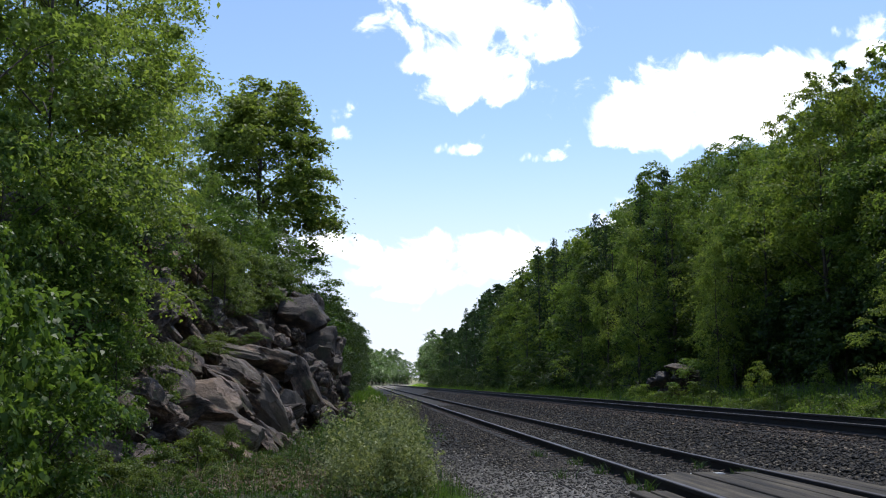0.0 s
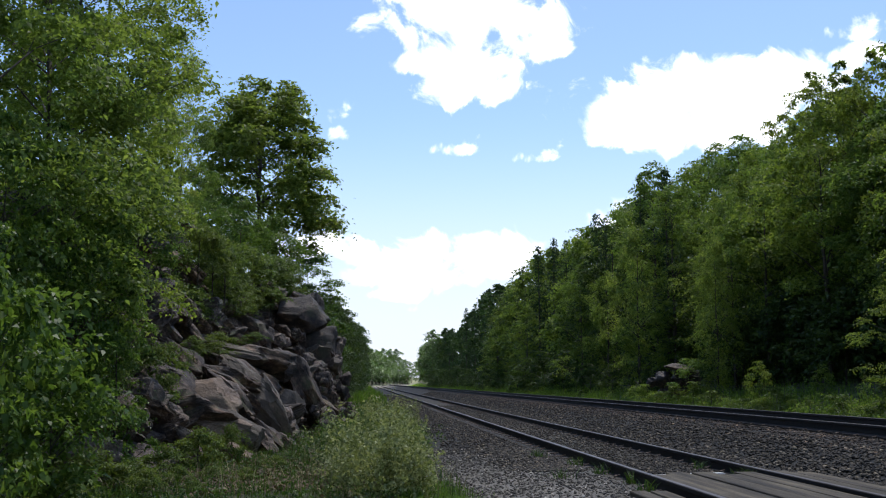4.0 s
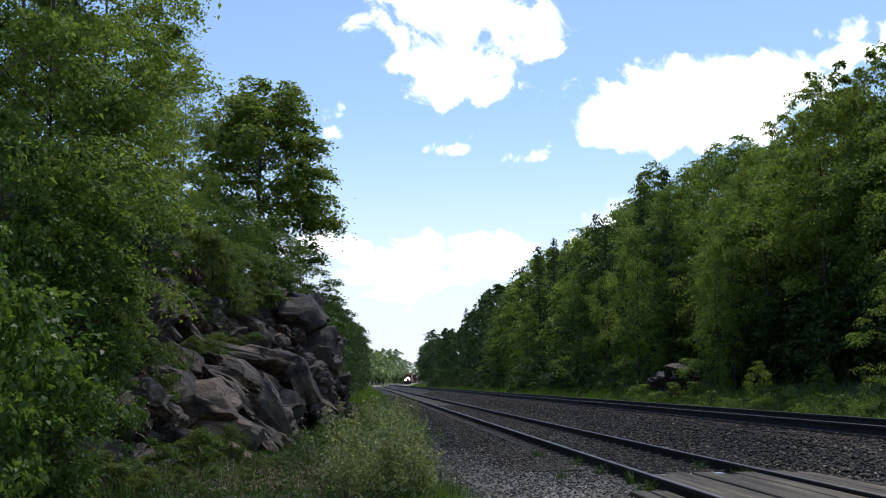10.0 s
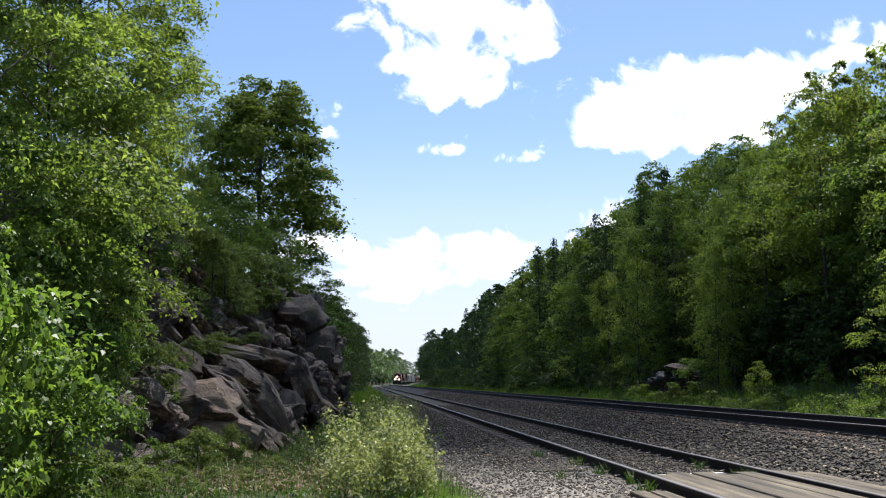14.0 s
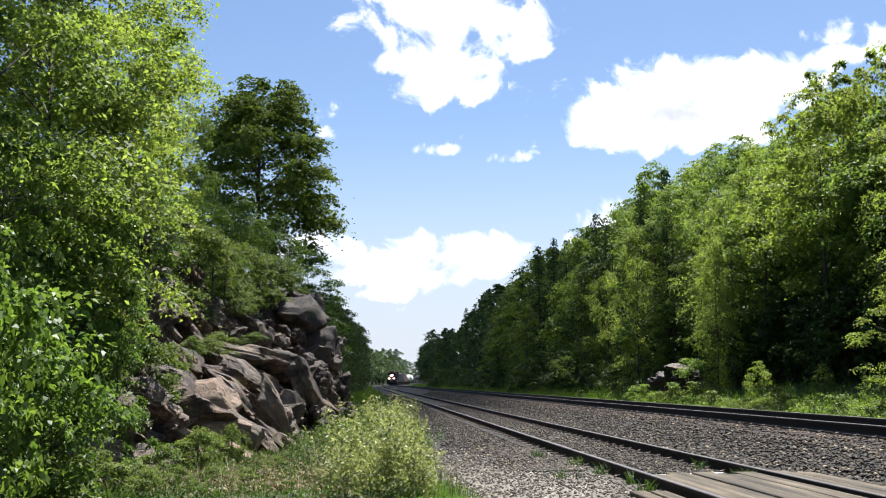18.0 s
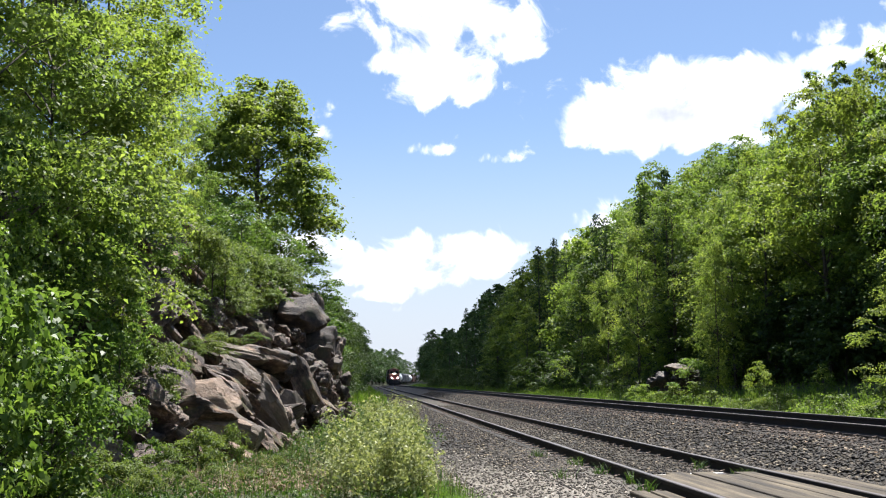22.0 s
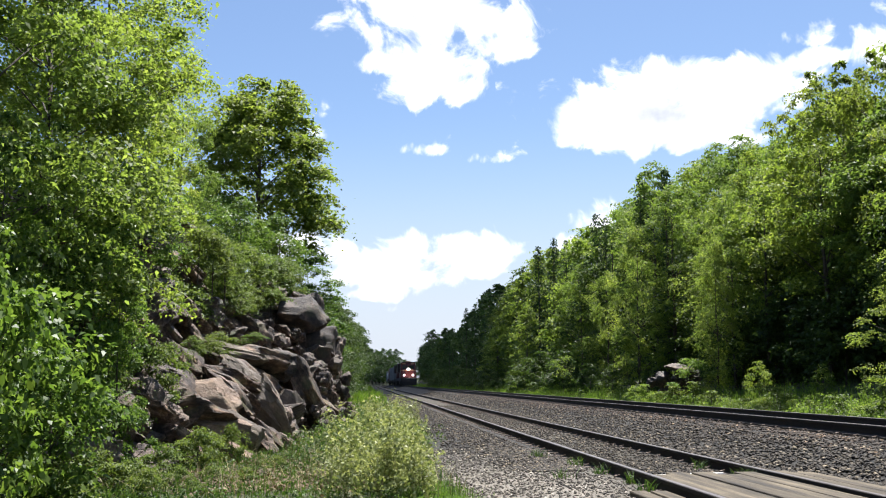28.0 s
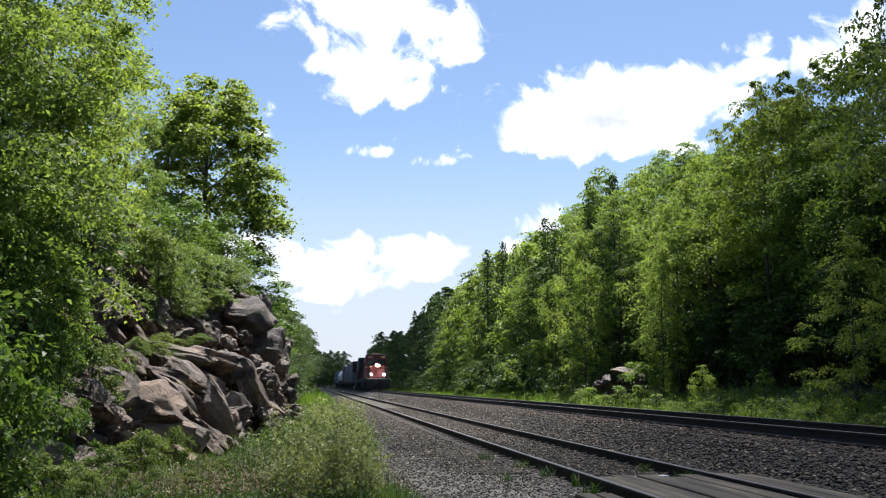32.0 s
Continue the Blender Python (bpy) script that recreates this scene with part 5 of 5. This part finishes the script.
def wagon(kind):
    """A bogie freight car, its front end at the origin."""
    L = 17.5
    label = {"hopper": "grey covered hopper freight car", "tank": "white cylindrical tank freight car", "box": "brown steel boxcar freight car"}[kind]
    t = tagged(new({"hopper": "hopper_car", "tank": "tank_car", "box": "boxcar"}[kind]), label, "freight car")
    part("underframe", boxed(-1.3, 1.3, 0.5, L - 0.5, 0.9, 1.25, bevel=0.04), BLACK, t)
    if kind == "hopper":
        bm = boxed(-1.58, 1.58, 1.6, L - 1.6, 1.2, 4.2, bevel=0.2)
        part("body", bm, HOPPER, t)
        part("roof_hatch", boxed(-0.4, 0.4, 2.0, L - 2.0, 4.2, 4.5, bevel=0.08), HOPPER, t)
        for s in (-1, 1):
            for i in range(9):
                part("rib", boxed(s * 1.6 - 0.05, s * 1.6 + 0.05, 2.0 + i * 1.65, 2.12 + i * 1.65, 1.2, 4.05), HOPPER, t)
        part("end_platform", boxed(-1.4, 1.4, 0.6, 1.7, 1.25, 1.35), BLACK, t)
    elif kind == "tank":
        bm = rodded((0, 0.9, 2.75), (0, L - 0.9, 2.75), 1.5, n=32)
        bmesh.ops.bevel(bm, geom=[e for e in bm.edges if abs(e.verts[0].co.y - e.verts[1].co.y) < 0.01], offset=0.35, segments=4, affect="EDGES")
        part("tank", bm, TANK, t, smooth=True)
        part("manway", rodded((0, L / 2, 4.2), (0, L / 2, 4.6), 0.45, n=16), TANK, t)
        for yy in (2.2, L - 2.2):
            part("saddle", boxed(-1.2, 1.2, yy - 0.25, yy + 0.25, 1.2, 1.9, bevel=0.05), BLACK, t)
    else:
        part("body", boxed(-1.5, 1.5, 0.5, L - 0.5, 1.2, 4.4, bevel=0.06), BROWN, t)
        part("roof", boxed(-1.45, 1.45, 0.5, L - 0.5, 4.4, 4.5, bevel=0.03), HOPPER, t)
        for s in (-1, 1):
            part("door", boxed(s * 1.52 - 0.04, s * 1.52 + 0.04, L / 2 - 1.5, L / 2 + 1.5, 1.25, 4.2, bevel=0.02), BROWN, t)
    truck(t, 2.6, 2, 0.95), truck(t, L - 2.6, 2, 0.95)
    return t


TRAIN = [(locomotive(True), 22.3)]
TRAIN.append((locomotive(False), 22.3))
first = {}
for kind in ("hopper", "hopper", "box", "tank", "tank", "hopper", "hopper", "tank", "box", "hopper"):
    if kind in first:
        TRAIN.append((copy_thing(first[kind], Matrix()), 18.0))
    else:
        first[kind] = wagon(kind)
        TRAIN.append((first[kind], 18.0))


# ================= clouds =================
def cloud_mat():
    """White vapour: a soft density worn away by noise at its rim."""
    m, nt, bsdf = mat("cloud_vapour")
    nt.nodes.remove(bsdf)
    at = nt.nodes.new("ShaderNodeAttribute")
    at.attribute_name = "vapour"
    big, fine = tex(nt, 0.0058, 10, 0.57), tex(nt, 0.03, 5, 0.6)
    for n in (big, fine):
        n.inputs["Distortion"].default_value = 0.5
    add = nt.nodes.new("ShaderNodeMath")
    add.operation = "MULTIPLY_ADD"
    nt.links.new(big.outputs["Fac"], add.inputs[0])
    add.inputs[1].default_value = 8.5
    nt.links.new(at.outputs["Fac"], add.inputs[2])
    more = nt.nodes.new("ShaderNodeMath")
    more.operation = "MULTIPLY_ADD"
    nt.links.new(fine.outputs["Fac"], more.inputs[0])
    more.inputs[1].default_value = 0.4
    nt.links.new(add.outputs[0], more.inputs[2])
    mr = node(nt, "ShaderNodeMapRange")
    mr.interpolation_type = "SMOOTHSTEP"
    nt.links.new(more.outputs[0], mr.inputs["Value"])
    mr.inputs["From Min"].default_value, mr.inputs["From Max"].default_value = 4.6, 6.0
    em = nt.nodes.new("ShaderNodeEmission")
    # the sheet glows by itself; the underside's shade is painted into the glow as grey
    under = nt.nodes.new("ShaderNodeAttribute")
    under.attribute_name = "belly_shade"
    soft = nt.nodes.new("ShaderNodeMath")
    soft.operation = "MULTIPLY"
    nt.links.new(under.outputs["Fac"], soft.inputs[0])
    nt.links.new(tex(nt, 0.01, 6, 0.55).outputs["Fac"], soft.inputs[1])
    nt.links.new(ramp(nt, soft.outputs[0], [(0.05, (1.0, 1.0, 1.0)), (0.5, (0.48, 0.50, 0.54))]), em.inputs["Color"])
    em.inputs["Strength"].default_value = 0.6
    tp = nt.nodes.new("ShaderNodeBsdfTransparent")
    mix = nt.nodes.new("ShaderNodeMixShader")
    nt.links.new(mr.outputs["Result"], mix.inputs[0])
    nt.links.new(tp.outputs[0], mix.inputs[1])
    nt.links.new(em.outputs[0], mix.inputs[2])
    nt.links.new(mix.outputs[0], nt.nodes["Material Output"].inputs["Surface"])
    return m


CLOUD = cloud_mat()
CLOUD_RANGE = 3200.0


def cloud(bearing, rise, lobes, label):
    """A cloud far off: a curved sheet of vapour made of round lobes (along, up, half width, half height), in degrees about its middle."""
    xs = [l[0] - l[2] * 2.1 for l in lobes] + [l[0] + l[2] * 2.1 for l in lobes]
    zs = [l[1] - l[3] * 2.2 for l in lobes] + [l[1] + l[3] * 2.2 for l in lobes]
    k = CLOUD_RANGE * math.tan(radians(1))
    nx, nz = 90, 60
    v, dens, grey = [], [], []
    for j in range(nz + 1):
        for i in range(nx + 1):
            a, b = min(xs) + (max(xs) - min(xs)) * i / nx, min(zs) + (max(zs) - min(zs)) * j / nz
            d, belly_shade = -1.0, 0.0
            for l in lobes:
                r = ((a - l[0]) / l[2]) ** 2 + ((b - l[1]) / (l[3] * (1.0 if b > l[1] else 0.8))) ** 2
                d = max(d, (1.25 if len(l) < 5 else l[4] + 0.2) - 0.5 * r)
                belly_shade = max(belly_shade, (l[4] - 1.2 if len(l) > 4 else 0) * math.exp(-((a - l[0]) / l[2]) ** 2 * 1.6 - ((b - l[1] + 0.75 * l[3]) / (0.8 * l[3])) ** 2))
            edge = min(i, nx - i, j * 1.5, (nz - j) * 1.5) / 6
            v.append((a * k, 60 * math.cos(i / nx * 6.28) * 0.2, b * k))
            dens.append(min(d, edge * 1.5 - 1.0))
            grey.append(belly_shade)
    w = nx + 1
    f = [(j * w + i, j * w + i + 1, (j + 1) * w + i + 1, (j + 1) * w + i) for j in range(nz) for i in range(nx)]
    me = mesh_of("cloud", v, f, CLOUD, True)
    at = me.attributes.new("vapour", "FLOAT", "POINT")
    at.data.foreach_set("value", dens)
    me.attributes.new("belly_shade", "FLOAT", "POINT").data.foreach_set("value", grey)
    ob = tagged(put("cloud", me), label, "cloud", "clouds in the sky")
    return ob, bearing, rise


def cloud_pose(bearing, rise):
    e = Vector(EYE)
    d = Vector((math.sin(radians(bearing)) * math.cos(radians(rise)), math.cos(radians(bearing)) * math.cos(radians(rise)), math.sin(radians(rise))))
    p = e + d * CLOUD_RANGE
    return Matrix.Translation(p) @ pose(0, 0, 0, rise, 0, -bearing)


# middle bearing, rise, drift in degrees over the whole clip, lobes
CLOUDS = [
    (cloud(6.0, 18.9, [(-0.2, 2.2, 3.2, 1.5, 1.6), (-3.2, 2.0, 1.6, 0.7, 1.0), (0.6, -0.1, 1.9, 1.3, 1.4), (0.6, -2.0, 1.9, 0.9, 1.25), (-2.2, -0.7, 1.4, 0.6, 0.8), (3.6, 0.2, 1.5, 0.6, 1.05), (5.4, 0.0, 1.1, 0.35, 0.75), (3.0, 2.9, 1.2, 0.6, 0.8), (1.8, -0.9, 1.2, 0.6, 0.9)], "broken white cumulus cloud high overhead"), -2.8),
    (cloud(18.5, 15.6, [(1.0, 0.4, 3.2, 1.25, 2.0), (-1.9, -0.2, 2.0, 1.1, 1.7), (4.0, 0.2, 2.6, 1.25, 1.8), (-3.4, -0.9, 1.5, 0.8, 1.3), (-4.2, -1.8, 1.3, 0.5, 1.1), (1.0, -1.4, 3.2, 0.9, 1.7), (5.6, 0.2, 2.0, 1.0, 1.6), (-6.0, -2.2, 1.2, 0.35, 0.8)], "large bright white cumulus cloud over the wood"), -2.4),
    (cloud(3.5, 6.8, [(1.0, 0.5, 3.0, 0.85, 1.5), (-0.8, -0.7, 2.8, 0.65, 1.15), (-4.6, 0.9, 2.3, 0.65, 1.15), (-2.4, 0.2, 1.8, 0.5, 0.9), (4.0, -0.1, 2.0, 0.6, 1.1), (-1.0, -1.6, 1.6, 0.5, 0.75)], "long white cloud low over the horizon"), -1.6),
    (cloud(11.1, 13.2, [(0.0, 0.0, 1.0, 0.4, 0.5), (0.9, 0.35, 0.8, 0.4, 0.3), (-1.0, -0.25, 0.8, 0.35, 0.2)], "thin ragged wisp of white cloud"), -3.5),
    (cloud(28.5, 18.6, [(0.2, 0.1, 1.2, 0.5, 0.9), (0.4, -1.3, 1.4, 0.5, 0.8)], "small white cloud above the trees"), -3.0),
    (cloud(33.2, 17.8, [(0.0, 0.2, 1.9, 1.5, 1.3), (1.4, 0.8, 1.6, 1.3, 1.2)], "white cloud behind the tall trees"), -2.4),
    (cloud(-1.8, 15.0, [(0.0, 0.3, 1.5, 0.4, 0.5), (1.1, 0.6, 0.8, 0.5, 0.45), (0.4, -0.8, 0.6, 0.5, 0.05)], "thin wisp of white cloud"), -1.7),
    (cloud(6.2, 13.9, [(-0.6, -0.4, 1.1, 0.4, 0.35), (0.5, 0.1, 1.3, 0.35, 0.25)], "thin wisp of white cloud"), -2.3),
    (cloud(14.9, 9.4, [(0.0, 0.0, 1.2, 0.8, 1.0), (-2.0, -1.6, 0.8, 0.5, 0.6)], "white cloud rising behind the wood"), -1.4),
]

# the cloud that stands before the sun at first and drifts off it
SHADE_HIGH, WIND = 1200.0, 4.5


def sun_cloud():
    """A broad sheet of vapour high overhead; thin at its front, dense behind, with an uneven trailing rim and a second bank behind."""
    ny, nx = 150, 130
    v, dens = [], []
    for j in range(ny + 1):
        y = -150 + 800 * j / ny
        lead = float(np.interp(y, [-150, 20, 60, 150, 300, 400, 650], [-36, -36, -44, -38, 30, 92, 160]))
        trail = float(np.interp(y, [-150, 4, 10, 14, 20, 35, 70, 100, 130, 200, 400, 650], [30, 48, 58, 70, 76, 86, 98, 146, 160, 190, 240, 300]))
        follow = float(np.interp(y, [-150, 0, 12, 20, 30, 40, 60, 110], [120, 138, 143, 147, 155, 164, 185, 330]))
        for i in range(nx + 1):
            x = -120 + 440 * i / nx
            w = 4.0 * noise.noise(Vector((x * 0.04, y * 0.04, 1.0)))
            d = max(min((x + w - lead) / 36.0, (trail - x - w) / 9.0 + 0.5), (x + w - follow) / 9.0 + 0.5)
            v.append((x, y, 9.0 * noise.noise(Vector((x * 0.012, y * 0.012, 5.0)))))
            dens.append(max(0.0, min(1.0, d)) * (0.855 + 0.05 * noise.noise(Vector((x * 0.03, y * 0.03, 9.0)))))
    w = nx + 1
    f = [(j * w + i, j * w + i + 1, (j + 1) * w + i + 1, (j + 1) * w + i) for j in range(ny) for i in range(nx)]
    me = mesh_of("cloud", v, f, SHADE_CLOUD, True)
    me.attributes.new("vapour", "FLOAT", "POINT").data.foreach_set("value", dens)
    return tagged(put("cloud", me), "broad grey-white cloud drifting off the sun", "cloud", "clouds in the sky")


def shade_mat():
    m, nt, bsdf = mat("cloud_base")
    nt.nodes.remove(bsdf)
    at = nt.nodes.new("ShaderNodeAttribute")
    at.attribute_name = "vapour"
    em, tp, mix = nt.nodes.new("ShaderNodeEmission"), nt.nodes.new("ShaderNodeBsdfTransparent"), nt.nodes.new("ShaderNodeMixShader")
    em.inputs["Color"].default_value, em.inputs["Strength"].default_value = (0.9, 0.94, 1.0, 1), 0.6
    nt.links.new(at.outputs["Fac"], mix.inputs[0])
    nt.links.new(tp.outputs[0], mix.inputs[1])
    nt.links.new(em.outputs[0], mix.inputs[2])
    nt.links.new(mix.outputs[0], nt.nodes["Material Output"].inputs["Surface"])
    return m


SHADE_CLOUD = shade_mat()
veil = sun_cloud()


# ================= what moves =================
def line_pose(s):
    """The pose of a car whose front is s metres up the main line."""
    a, b = s, s + 17.0
    pa, pb = Vector((MAIN + swing(a), a, MAIN_TOP)), Vector((MAIN + swing(b), b, MAIN_TOP))
    d = pb - pa
    return Matrix.Translation(pa) @ pose(0, 0, 0, 0, 0, -math.degrees(math.atan2(d.x, d.y)))


def motions():
    times = [0.5 * i for i in range(65)]
    offset = 0.0
    for car, length in TRAIN:
        walk(car, [(t, line_pose(HEAD_AT_END + SPEED * (32.0 - t) + offset)) for t in times])
        offset += length
    turn = math.degrees(SPEED / 0.5)
    for w in [o for o in TRAIN[0][0].children if o.name.startswith("wheel")]:
        x, y, z = w.location
        walk(w, [(i / FPS, pose(x, y, z, (turn * i / FPS) % 360.0)) for i in range(frame(32.0))])
    for (ob, b, r), drift in CLOUDS:
        walk(ob, [(t, cloud_pose(b + drift * (t / 32.0), r)) for t in (0.0, 8.0, 16.0, 24.0, 32.0)])
    over = sd * (SHADE_HIGH / sd.z)
    walk(veil, [(t, pose(over.x - WIND * t, over.y, over.z)) for t in (0.0, 8.0, 16.0, 24.0, 32.0)])
    srng = random.Random(77)
    for t in swaying:
        base = t.matrix_basis.copy()
        p1, p2, amp = srng.uniform(0, 6), srng.uniform(0, 6), srng.uniform(0.35, 0.8)
        loc, rot, sc = base.decompose()
        rows = []
        for i in range(65):
            s = 0.5 * i
            rows.append((s, Matrix.Translation(loc) @ pose(0, 0, 0, amp * math.sin(1.9 * s + p1), amp * math.sin(1.3 * s + p2), 0) @ rot.to_matrix().to_4x4()))
        walk(t, rows)


HEAD_AT_END, SPEED = 124.0, 15.0
motions()
